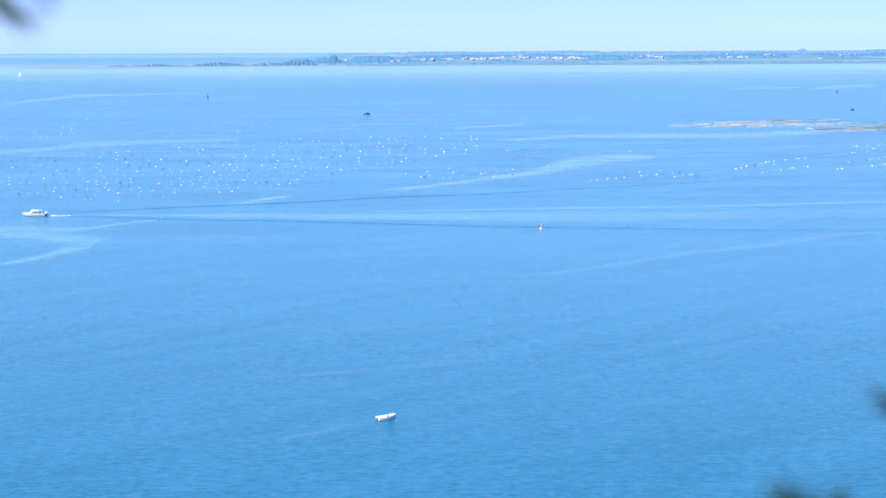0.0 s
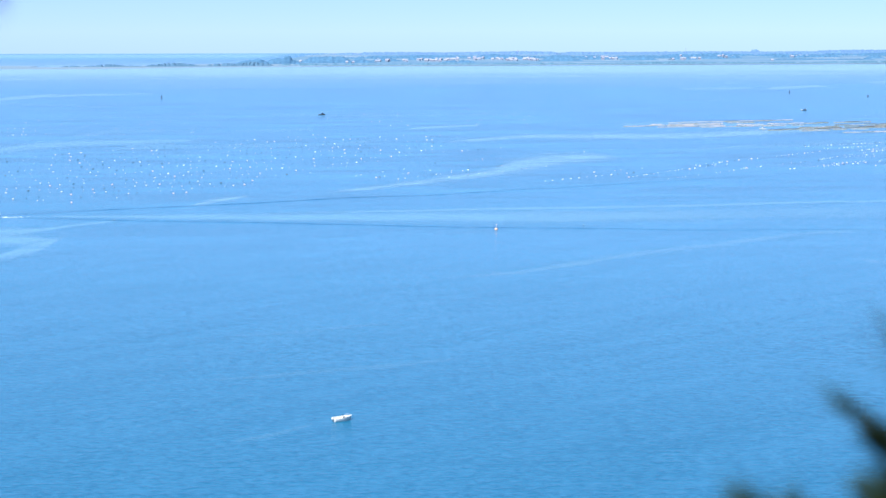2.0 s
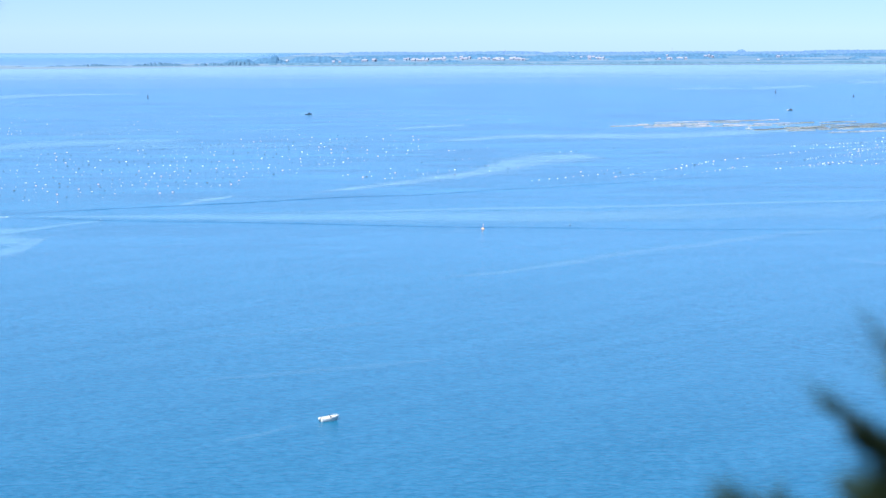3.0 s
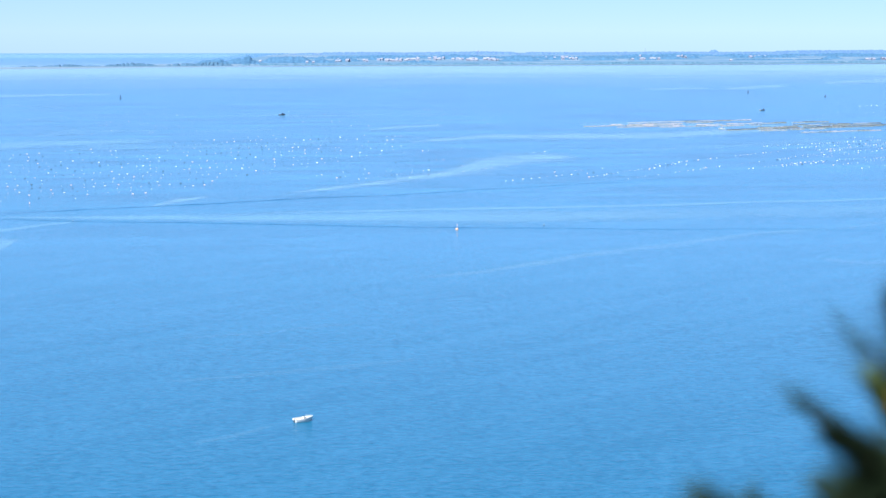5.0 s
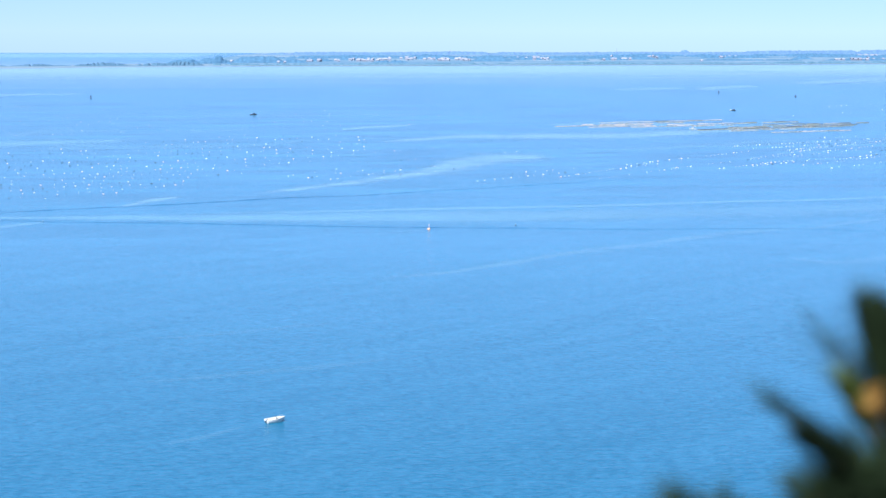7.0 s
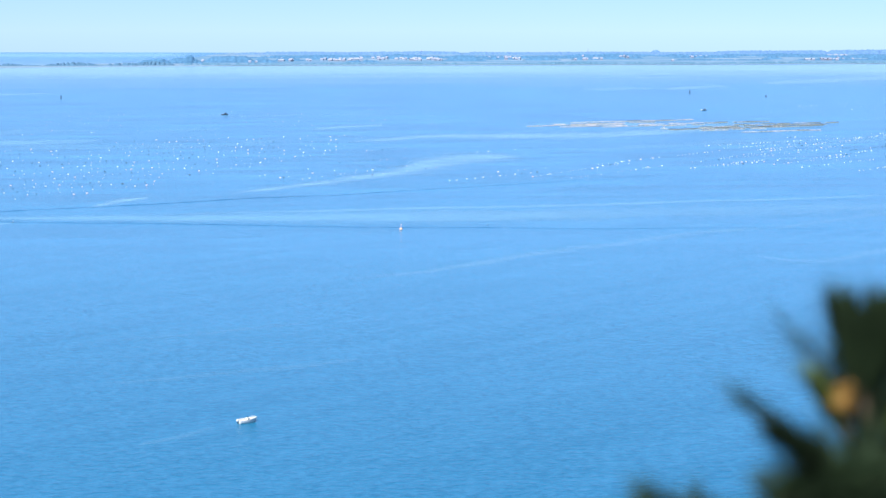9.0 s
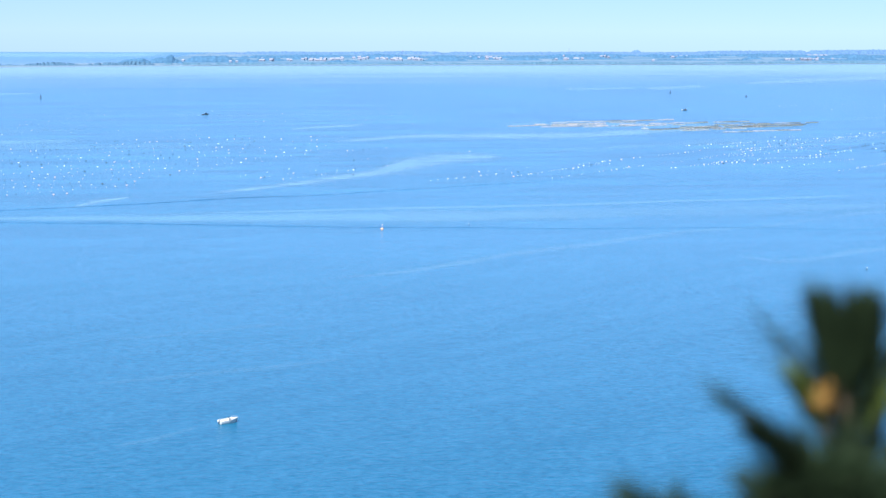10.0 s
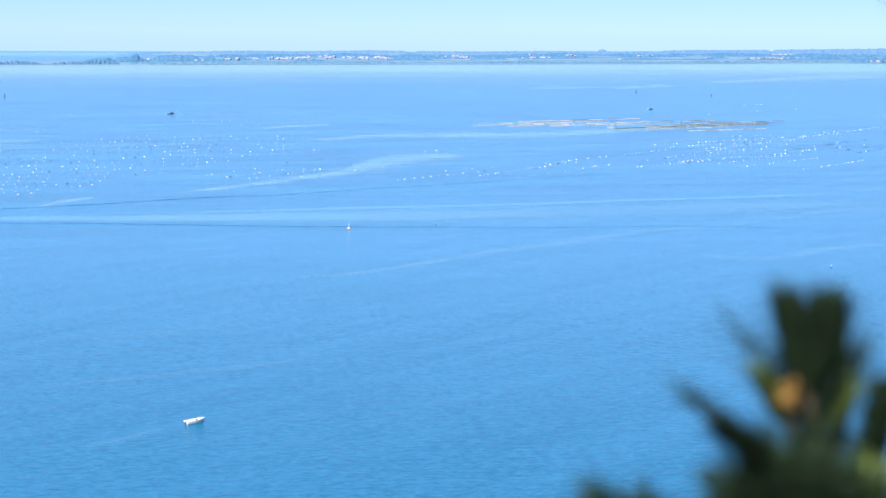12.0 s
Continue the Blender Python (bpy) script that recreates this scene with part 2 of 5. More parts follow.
def part(name, bm, material, parent=None, label="", smooth=False):
    mesh = bpy.data.meshes.new(name)
    bmesh.ops.recalc_face_normals(bm, faces=bm.faces)
    bm.to_mesh(mesh)
    bm.free()
    mesh.materials.append(material)
    if smooth:
        mesh.shade_smooth()
    ob = new(name, mesh)
    ob.parent = parent
    return tagged(ob, label)


def box(bm, x, y, z, sx, sy, sz, m=None, bevel=0.0):
    """A box with its middle at x, y and its foot at z."""
    made = bmesh.ops.create_cube(bm, size=1.0, matrix=(m or Matrix()) @ Matrix.Translation((x, y, z + sz / 2)) @ Matrix.Diagonal((sx, sy, sz, 1)))
    if bevel:
        edges = list({ed for v in made["verts"] for ed in v.link_edges})
        bmesh.ops.bevel(bm, geom=edges, offset=bevel, segments=2, affect="EDGES")
    return bm


def tube(bm, points, radii, sides=8):
    """A round bar along points, closed at both ends."""
    points = [Vector(p) for p in points]
    if isinstance(radii, (int, float)):
        radii = [radii] * len(points)
    rings = []
    for i, p in enumerate(points):
        way = (points[min(i + 1, len(points) - 1)] - points[max(i - 1, 0)]).normalized()
        side = way.cross(Vector((0.31, 0.17, 0.93))).normalized()
        up = side.cross(way)
        rings.append([bm.verts.new(p + radii[i] * (math.cos(k * math.tau / sides) * side + math.sin(k * math.tau / sides) * up)) for k in range(sides)])
    for r0, r1 in zip(rings, rings[1:]):
        for k in range(sides):
            bm.faces.new((r0[k], r0[(k + 1) % sides], r1[(k + 1) % sides], r1[k]))
    bm.faces.new(rings[0][::-1]), bm.faces.new(rings[-1])
    return bm


def lathe(bm, profile, sides=16):
    """A turned body about z from (radius, height) pairs."""
    rings = [[bm.verts.new((r * math.cos(k * math.tau / sides), r * math.sin(k * math.tau / sides), z)) for k in range(sides)] for r, z in profile]
    for r0, r1 in zip(rings, rings[1:]):
        for k in range(sides):
            bm.faces.new((r0[k], r0[(k + 1) % sides], r1[(k + 1) % sides], r1[k]))
    bm.faces.new(rings[0][::-1]), bm.faces.new(rings[-1])
    return bm


def smooth_line(points, steps):
    """Points along a smooth curve through the given ones."""
    pts = [Vector((*p, 0)) if len(p) == 2 else Vector(p) for p in points]
    out = []
    for i in range(len(pts) - 1):
        p0, p1, p2, p3 = pts[max(i - 1, 0)], pts[i], pts[i + 1], pts[min(i + 2, len(pts) - 1)]
        for k in range(steps):
            u = k / steps
            out.append(0.5 * (2 * p1 + (p2 - p0) * u + (2 * p0 - 5 * p1 + 4 * p2 - p3) * u * u + (3 * p1 - p0 - 3 * p2 + p3) * u ** 3))
    return out + [pts[-1]]


def sheet(name, rows_of_points, material, label, category, kind="structure"):
    """A surface through a grid of points, with UVs along and across it."""
    bm = bmesh.new()
    uv = bm.loops.layers.uv.new("UVMap")
    grid = [[bm.verts.new(p) for p in row] for row in rows_of_points]
    nu, nv = len(grid) - 1, len(grid[0]) - 1
    for i in range(nu):
        for j in range(nv):
            face = bm.faces.new((grid[i][j], grid[i + 1][j], grid[i + 1][j + 1], grid[i][j + 1]))
            for loop, (u, v) in zip(face.loops, ((i, j), (i + 1, j), (i + 1, j + 1), (i, j + 1))):
                loop[uv].uv = (u / nu, v / nv)
    for face in bm.faces:
        if face.normal.z < 0:
            face.normal_flip()
    mesh = bpy.data.meshes.new(name)
    bm.normal_update()
    if sum(f.normal.z for f in bm.faces) < 0:
        bmesh.ops.reverse_faces(bm, faces=bm.faces)
    bm.to_mesh(mesh)
    bm.free()
    mesh.materials.append(material)
    mesh.shade_smooth()
    return tagged(new(name, mesh), label, category, kind=kind)


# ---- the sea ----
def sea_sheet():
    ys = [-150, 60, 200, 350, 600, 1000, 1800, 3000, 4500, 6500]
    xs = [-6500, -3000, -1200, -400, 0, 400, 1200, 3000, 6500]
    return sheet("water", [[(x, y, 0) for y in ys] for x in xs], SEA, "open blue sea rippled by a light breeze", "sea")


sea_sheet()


LAID = []


def slick(points, widths, material=SLICK, steps=8):
    """A streak of calm water along a line, of the given widths from its near to its far edge, a thin film on the sheet
    of the sea whose pale colour holds the sky's sheen.
    """
    LAID.append(points)
    z = 0.003 + 0.0006 * len(LAID)
    line = smooth_line(points, steps)
    grid = []
    for i, p in enumerate(line):
        u = i / (len(line) - 1) * (len(widths) - 1)
        k = min(int(u), len(widths) - 2)
        w = 1.7 * (widths[k] + (widths[k + 1] - widths[k]) * (u - k))
        grid.append([p + Vector((0, w * s / 2, z)) for s in (-1, -0.5, 0, 0.5, 1)])
    return sheet("water_slick", grid, material, "pale smooth streak of calm water on the sea, its sky sheen put into the colour", "water slick")


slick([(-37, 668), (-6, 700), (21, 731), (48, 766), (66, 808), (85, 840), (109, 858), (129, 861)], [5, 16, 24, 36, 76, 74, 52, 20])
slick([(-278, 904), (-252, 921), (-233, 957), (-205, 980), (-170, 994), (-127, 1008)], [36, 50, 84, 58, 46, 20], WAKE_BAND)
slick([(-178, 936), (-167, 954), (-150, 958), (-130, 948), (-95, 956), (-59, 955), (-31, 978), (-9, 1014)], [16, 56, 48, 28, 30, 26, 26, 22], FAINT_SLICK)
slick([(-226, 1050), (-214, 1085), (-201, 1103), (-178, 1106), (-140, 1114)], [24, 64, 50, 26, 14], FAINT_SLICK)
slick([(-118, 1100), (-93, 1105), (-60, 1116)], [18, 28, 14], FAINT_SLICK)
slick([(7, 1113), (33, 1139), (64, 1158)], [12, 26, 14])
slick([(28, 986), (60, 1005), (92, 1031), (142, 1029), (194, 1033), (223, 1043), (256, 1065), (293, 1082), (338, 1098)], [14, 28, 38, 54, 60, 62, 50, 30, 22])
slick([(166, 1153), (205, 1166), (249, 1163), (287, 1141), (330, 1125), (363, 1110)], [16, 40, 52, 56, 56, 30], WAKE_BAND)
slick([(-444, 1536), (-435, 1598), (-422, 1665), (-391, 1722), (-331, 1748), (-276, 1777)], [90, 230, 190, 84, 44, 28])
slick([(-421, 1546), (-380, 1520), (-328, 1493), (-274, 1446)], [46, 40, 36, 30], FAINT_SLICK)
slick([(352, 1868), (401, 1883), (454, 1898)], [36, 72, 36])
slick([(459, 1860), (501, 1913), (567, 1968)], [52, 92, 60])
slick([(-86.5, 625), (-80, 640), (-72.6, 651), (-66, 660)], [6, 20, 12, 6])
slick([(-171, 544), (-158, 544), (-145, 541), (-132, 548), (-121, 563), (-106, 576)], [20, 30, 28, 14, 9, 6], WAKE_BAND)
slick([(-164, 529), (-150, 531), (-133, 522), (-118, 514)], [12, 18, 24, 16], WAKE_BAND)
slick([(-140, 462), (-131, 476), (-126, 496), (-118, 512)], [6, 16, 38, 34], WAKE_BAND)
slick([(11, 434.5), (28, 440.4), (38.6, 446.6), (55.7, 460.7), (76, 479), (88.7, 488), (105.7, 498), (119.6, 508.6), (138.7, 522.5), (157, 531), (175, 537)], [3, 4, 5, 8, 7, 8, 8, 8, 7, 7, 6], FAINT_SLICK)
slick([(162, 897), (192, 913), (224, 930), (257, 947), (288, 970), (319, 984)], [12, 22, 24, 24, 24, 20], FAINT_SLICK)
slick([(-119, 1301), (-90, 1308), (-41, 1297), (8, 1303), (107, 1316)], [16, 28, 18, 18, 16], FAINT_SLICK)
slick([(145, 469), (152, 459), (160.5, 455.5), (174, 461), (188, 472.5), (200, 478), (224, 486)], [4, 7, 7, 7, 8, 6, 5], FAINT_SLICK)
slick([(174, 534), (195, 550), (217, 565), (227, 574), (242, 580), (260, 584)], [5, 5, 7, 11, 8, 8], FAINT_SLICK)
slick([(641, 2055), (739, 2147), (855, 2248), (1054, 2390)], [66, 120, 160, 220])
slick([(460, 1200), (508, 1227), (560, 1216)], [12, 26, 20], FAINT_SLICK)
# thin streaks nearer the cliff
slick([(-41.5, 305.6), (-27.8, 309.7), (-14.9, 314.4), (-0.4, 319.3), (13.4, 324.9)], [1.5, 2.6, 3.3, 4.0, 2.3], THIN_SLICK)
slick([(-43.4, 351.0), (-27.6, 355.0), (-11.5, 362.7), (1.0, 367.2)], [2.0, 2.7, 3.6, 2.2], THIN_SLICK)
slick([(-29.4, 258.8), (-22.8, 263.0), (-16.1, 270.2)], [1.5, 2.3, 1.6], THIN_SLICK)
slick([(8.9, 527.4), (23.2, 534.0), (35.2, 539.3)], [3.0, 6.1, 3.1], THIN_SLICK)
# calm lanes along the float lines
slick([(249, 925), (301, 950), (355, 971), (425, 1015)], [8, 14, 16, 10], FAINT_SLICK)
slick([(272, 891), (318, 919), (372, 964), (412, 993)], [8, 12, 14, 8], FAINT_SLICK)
# pale far bands, their sky sheen painted in
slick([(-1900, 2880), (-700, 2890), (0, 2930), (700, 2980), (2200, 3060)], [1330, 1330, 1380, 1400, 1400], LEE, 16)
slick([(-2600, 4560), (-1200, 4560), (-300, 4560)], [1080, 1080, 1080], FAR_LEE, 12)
# the pale band between the two arms of the wake, sheen put into its colour
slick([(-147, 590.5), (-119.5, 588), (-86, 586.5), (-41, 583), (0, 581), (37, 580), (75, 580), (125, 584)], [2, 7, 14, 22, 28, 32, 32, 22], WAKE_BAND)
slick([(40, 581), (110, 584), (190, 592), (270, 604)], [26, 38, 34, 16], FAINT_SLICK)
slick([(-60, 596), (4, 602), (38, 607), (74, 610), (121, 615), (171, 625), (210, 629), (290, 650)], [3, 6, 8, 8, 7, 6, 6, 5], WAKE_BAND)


def wave_ridge(points, height, width):
    """One arm of a boat's wake: a low ridge of water, steeper towards the cliff."""
    line = smooth_line(points, 22)
    grid = []
    for i, p in enumerate(line):
        way = (line[min(i + 1, len(line) - 1)] - line[max(i - 1, 0)]).normalized()
        side = Vector((-way.y, way.x, 0))
        u = i / (len(line) - 1)
        fade = min(1, (1 - u) * 1.5 + 0.05)
        k = min(1, u * 10) * fade * max(0.12, 0.7 + 0.9 * noise.noise(Vector((i * 0.41, height * 9, 0))) + 0.5 * noise.noise(Vector((i * 1.3, height * 9, 4))))
        prof = [(-1.0, 0.0), (-0.45, 0.55), (-0.05, 1.0), (0.3, 0.75), (1.0, 0.0)]
        p = p + side * noise.noise(Vector((i * 0.7, height * 5, 8))) * 0.5
        grid.append([p + side * (width * fade / 2 * s) + Vector((0, 0, height * h * k + 0.004)) for s, h in prof])
    return sheet("wake_wave", grid, RIDGE, "long wave running out behind a motor boat, its shade put into a dark colour", "wake")


wave_ridge([(-157, 594), (-113, 614), (-61, 633), (-21, 652), (17, 662), (43, 676), (98, 702), (141, 722), (180, 744), (225, 757)], 0.14, 0.75)
wave_ridge([(-156, 589), (-106, 576), (-57, 568), (-18, 559.5), (35, 549), (77, 544.5), (107, 539), (163, 537), (202, 528), (240, 527)], 0.12, 0.6)

# ---- the cliff under the camera ----
def cliff():
    xs = [i * 1.5 for i in range(-60, 61)]
    prof = [(-70, 84), (-55, 81.5), (-40, 79), (-26, 76), (-14, 73), (-8, 71.5), (-3, 70.6), (-1.5, 70.45), (0.5, 70.35), (1.0, 70.0), (1.7, 68.4), (3.0, 66.5), (4.5, 63.5), (6, 60), (7.5, 54), (9, 47), (10.5, 38), (12, 30), (14, 21), (16, 14), (19, 7), (22, 3), (30, -2)]
    grid = []
    for x in xs:
        row = []
        for y, z in prof:
            k = noise.fractal(Vector((x * 0.13, y * 0.2, z * 0.06)), 1.0, 2.0, 4) * (0.15 if abs(y) < 3 else 1.8)
            row.append((x, y + k * 0.6 - 0.012 * x * x * (y > 2) * 0.3, z + k * 0.5))
        grid.append(row)
    return sheet("ground", grid, ROCK, "grey limestone cliff with a path along its edge", "cliff")


cliff()

# ---- the far shore ----
def land(name, front, back, material, label, category, z=0.5):
    """A low piece of land between two lines, with a shelving beach."""
    a, b = smooth_line(front, 10), smooth_line(back, 10)
    grid = []
    for i, (p, q) in enumerate(zip(a, b)):
        wob = noise.fractal(Vector((p.x * 0.013, 3.1, 0)), 1.0, 2.0, 4) * 9
        nearer = -70 - 40 * min(1, max(0, (p.x + 200) / 300))
        p = p + Vector((0, wob + nearer, 0))
        q = q + Vector((0, nearer if name == "ground_beach" else 0, 0))
        row = [p + Vector((0, 0, -0.3)), p + Vector((0, 8, z))]
        row += [p.lerp(q, s) + Vector((0, 0, z + 0.6 * s)) for s in (0.1, 0.3, 0.6, 0.9)]
        row += [q + Vector((0, 0, z * 0.6)), q + Vector((0, 8, -0.3))]
        grid.append(row)
    return sheet(name, grid, material, label, category)


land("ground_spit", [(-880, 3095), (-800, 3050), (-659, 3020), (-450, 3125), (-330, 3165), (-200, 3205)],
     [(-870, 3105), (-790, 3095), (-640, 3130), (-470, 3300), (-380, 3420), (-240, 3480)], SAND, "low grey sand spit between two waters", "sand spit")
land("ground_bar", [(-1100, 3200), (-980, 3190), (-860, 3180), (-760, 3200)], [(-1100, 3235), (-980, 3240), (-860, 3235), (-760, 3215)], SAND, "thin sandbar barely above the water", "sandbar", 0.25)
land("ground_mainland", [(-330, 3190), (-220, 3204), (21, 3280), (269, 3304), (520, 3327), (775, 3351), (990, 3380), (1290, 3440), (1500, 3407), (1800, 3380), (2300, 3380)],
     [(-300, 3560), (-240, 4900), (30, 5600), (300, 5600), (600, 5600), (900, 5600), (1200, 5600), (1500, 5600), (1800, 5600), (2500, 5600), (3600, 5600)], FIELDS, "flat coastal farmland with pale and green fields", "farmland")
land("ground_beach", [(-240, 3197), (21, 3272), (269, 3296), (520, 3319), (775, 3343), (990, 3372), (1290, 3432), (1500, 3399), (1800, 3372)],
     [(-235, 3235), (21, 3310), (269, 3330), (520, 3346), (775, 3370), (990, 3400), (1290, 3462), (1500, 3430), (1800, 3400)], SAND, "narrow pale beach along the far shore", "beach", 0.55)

rng = np.random.default_rng(7)


def canopy(x0, y0, x1, y1, deep, heights, crown, material, label, name="woodland", gaps=0.0, rough=0.6):
    """A belt of far trees from (x0, y0) to (x1, y1), tall as heights says along the belt: one lumpy canopy of crowns about crown metres wide."""
    length = math.hypot(x1 - x0, y1 - y0)
    steps = max(8, round(length / (crown * 0.22)))
    across = max(7, round(deep / (crown * 0.3)))
    shift = rng.uniform(0, 90)
    vs = []
    for i in range(steps + 1):
        u = i / steps
        h = float(np.interp(u * (len(heights) - 1), range(len(heights)), heights)) * min(1, 0.25 + min(u, 1 - u) * length / (crown * 2.6))
        for j in range(across + 1):
            v = j / across
            x, y = x0 + u * (x1 - x0), y0 + u * (y1 - y0) + (v - 0.2) * deep
            lump = noise.noise(Vector((x / crown, y / crown, shift))) * 0.30 + noise.noise(Vector((x / crown * 2.7, y / crown * 2.7, shift))) * 0.22
            thin = min(1, max(0.12, 1 - 2.2 * (gaps - 0.42 - noise.noise(Vector((x * 0.5 / crown, y * 0.17 / crown, shift + 5))) * 0.75))) if gaps else 1
            edge = min(1, (min(v, 0.55) / 0.30) ** 0.55, ((1 - v) / 0.25) ** 0.6) if 0 < v < 1 else 0
            y += noise.noise(Vector((x / crown * 1.3, shift, v))) * crown * 0.35
            vs.append((x, y, 0.4 + h * edge * thin * (0.88 + lump * rough)))
    w = across + 1
    fs = [(i * w + j, (i + 1) * w + j, (i + 1) * w + j + 1, i * w + j + 1) for i in range(steps) for j in range(across)]
    mesh = bpy.data.meshes.new(name)
    mesh.from_pydata(vs, [], fs)
    mesh.materials.append(material)
    mesh.shade_smooth()
    return tagged(new(name, mesh), label, "woodland", kind="stuff")


# shrubs on the spit
for x0, y0, x1, y1, deep, heights, label in (
        (-690, 3110, -650, 3112, 10, (2, 4.5, 3), "sparse dark shrubs on the sand spit"), (-650, 3112, -560, 3118, 16, (2, 4.5, 6, 7, 4), "dark shrubs and small trees on the sand spit"),
        (-590, 3125, -520, 3130, 14, (2, 4, 2), "scattered low plants on the sand spit"), (-522, 3125, -455, 3130, 20, (4, 6, 8, 11, 9), "dark shrubs and small trees on the sand spit"),
        (-468, 3135, -412, 3140, 20, (8, 9, 7, 4), "dark shrubs and small trees on the sand spit"), (-415, 3135, -396, 3140, 14, (3, 2, 3), "low scrub behind the beach"),
        (-398, 3140, -335, 3160, 24, (5, 7, 8, 6), "dense scrub and trees behind the beach"), (-345, 3165, -262, 3180, 26, (6, 9, 11, 9, 4), "dense scrub and trees behind the beach")):
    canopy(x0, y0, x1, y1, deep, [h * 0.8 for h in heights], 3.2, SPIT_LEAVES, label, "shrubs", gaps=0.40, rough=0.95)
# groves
canopy(-362, 3330, -285, 3340, 30, (5, 9, 12, 13), 9, GROVE_LEAVES, "grove behind the sand spit, blue haze put into its colour")
canopy(-296, 3350, -212, 3350, 34, (11, 12, 13, 12, 10, 7), 8, GROVE_LEAVES, "rounded grove near the shore, blue haze put into its colour")
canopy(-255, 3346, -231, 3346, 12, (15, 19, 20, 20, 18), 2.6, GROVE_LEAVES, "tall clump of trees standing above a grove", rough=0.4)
canopy(-222, 3470, -105, 3462, 46, (12, 15, 16, 15), 10, GROVE_LEAVES, "long grove behind a pale field, blue haze put into its colour")
canopy(-110, 3464, -50, 3460, 36, (14, 11, 7, 4), 9, GROVE_LEAVES, "long grove behind a pale field, blue haze put into its colour")
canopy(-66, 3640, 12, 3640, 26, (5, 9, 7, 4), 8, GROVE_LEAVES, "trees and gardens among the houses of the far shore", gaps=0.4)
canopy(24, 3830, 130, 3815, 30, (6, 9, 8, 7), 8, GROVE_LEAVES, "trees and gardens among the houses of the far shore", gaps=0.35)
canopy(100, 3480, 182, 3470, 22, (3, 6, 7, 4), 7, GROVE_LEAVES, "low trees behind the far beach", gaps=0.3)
canopy(195, 3880, 335, 3860, 40, (6, 11, 12, 9), 10, GROVE_LEAVES, "dark belt of trees between far houses, blue haze put into its colour")
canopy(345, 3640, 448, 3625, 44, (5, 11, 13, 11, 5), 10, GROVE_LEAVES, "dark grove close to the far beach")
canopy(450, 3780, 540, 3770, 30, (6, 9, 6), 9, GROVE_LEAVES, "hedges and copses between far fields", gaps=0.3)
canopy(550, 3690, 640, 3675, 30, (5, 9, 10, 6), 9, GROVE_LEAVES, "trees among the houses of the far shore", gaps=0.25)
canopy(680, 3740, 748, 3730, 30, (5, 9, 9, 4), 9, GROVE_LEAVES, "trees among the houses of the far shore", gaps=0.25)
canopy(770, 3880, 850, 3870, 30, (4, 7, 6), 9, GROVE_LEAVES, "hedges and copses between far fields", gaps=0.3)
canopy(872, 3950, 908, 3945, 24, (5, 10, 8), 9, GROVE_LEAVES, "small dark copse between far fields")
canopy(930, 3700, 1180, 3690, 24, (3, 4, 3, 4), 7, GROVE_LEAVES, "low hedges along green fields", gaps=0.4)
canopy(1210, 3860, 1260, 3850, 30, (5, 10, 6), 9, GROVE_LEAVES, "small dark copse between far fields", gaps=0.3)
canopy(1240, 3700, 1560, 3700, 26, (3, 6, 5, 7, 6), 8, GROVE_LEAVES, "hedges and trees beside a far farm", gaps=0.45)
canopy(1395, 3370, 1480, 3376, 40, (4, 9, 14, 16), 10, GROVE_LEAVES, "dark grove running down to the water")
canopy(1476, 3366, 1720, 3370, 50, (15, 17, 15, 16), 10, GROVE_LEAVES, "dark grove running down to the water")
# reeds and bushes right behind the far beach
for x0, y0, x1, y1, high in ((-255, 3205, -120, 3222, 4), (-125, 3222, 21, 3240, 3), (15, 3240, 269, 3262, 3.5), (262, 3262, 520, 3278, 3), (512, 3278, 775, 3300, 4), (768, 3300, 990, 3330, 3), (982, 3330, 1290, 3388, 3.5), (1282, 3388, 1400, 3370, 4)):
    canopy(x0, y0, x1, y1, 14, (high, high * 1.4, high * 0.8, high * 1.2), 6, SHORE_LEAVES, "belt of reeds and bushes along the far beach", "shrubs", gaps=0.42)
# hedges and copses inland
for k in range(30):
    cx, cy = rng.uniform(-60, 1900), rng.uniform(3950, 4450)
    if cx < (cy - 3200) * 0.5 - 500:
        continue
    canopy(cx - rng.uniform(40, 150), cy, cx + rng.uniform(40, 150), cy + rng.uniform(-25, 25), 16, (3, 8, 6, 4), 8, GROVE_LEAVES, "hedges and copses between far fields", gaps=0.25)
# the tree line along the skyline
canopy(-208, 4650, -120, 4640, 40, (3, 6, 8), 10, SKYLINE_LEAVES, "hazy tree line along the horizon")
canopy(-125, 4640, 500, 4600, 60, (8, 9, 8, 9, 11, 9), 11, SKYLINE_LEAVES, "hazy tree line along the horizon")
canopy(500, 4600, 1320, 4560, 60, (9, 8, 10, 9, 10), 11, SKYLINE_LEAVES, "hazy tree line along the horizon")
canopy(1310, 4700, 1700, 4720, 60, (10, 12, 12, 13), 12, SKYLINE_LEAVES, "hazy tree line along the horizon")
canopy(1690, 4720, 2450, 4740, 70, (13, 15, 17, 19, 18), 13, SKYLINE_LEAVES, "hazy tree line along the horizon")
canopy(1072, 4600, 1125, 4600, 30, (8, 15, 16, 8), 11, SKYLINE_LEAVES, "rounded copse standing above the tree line")


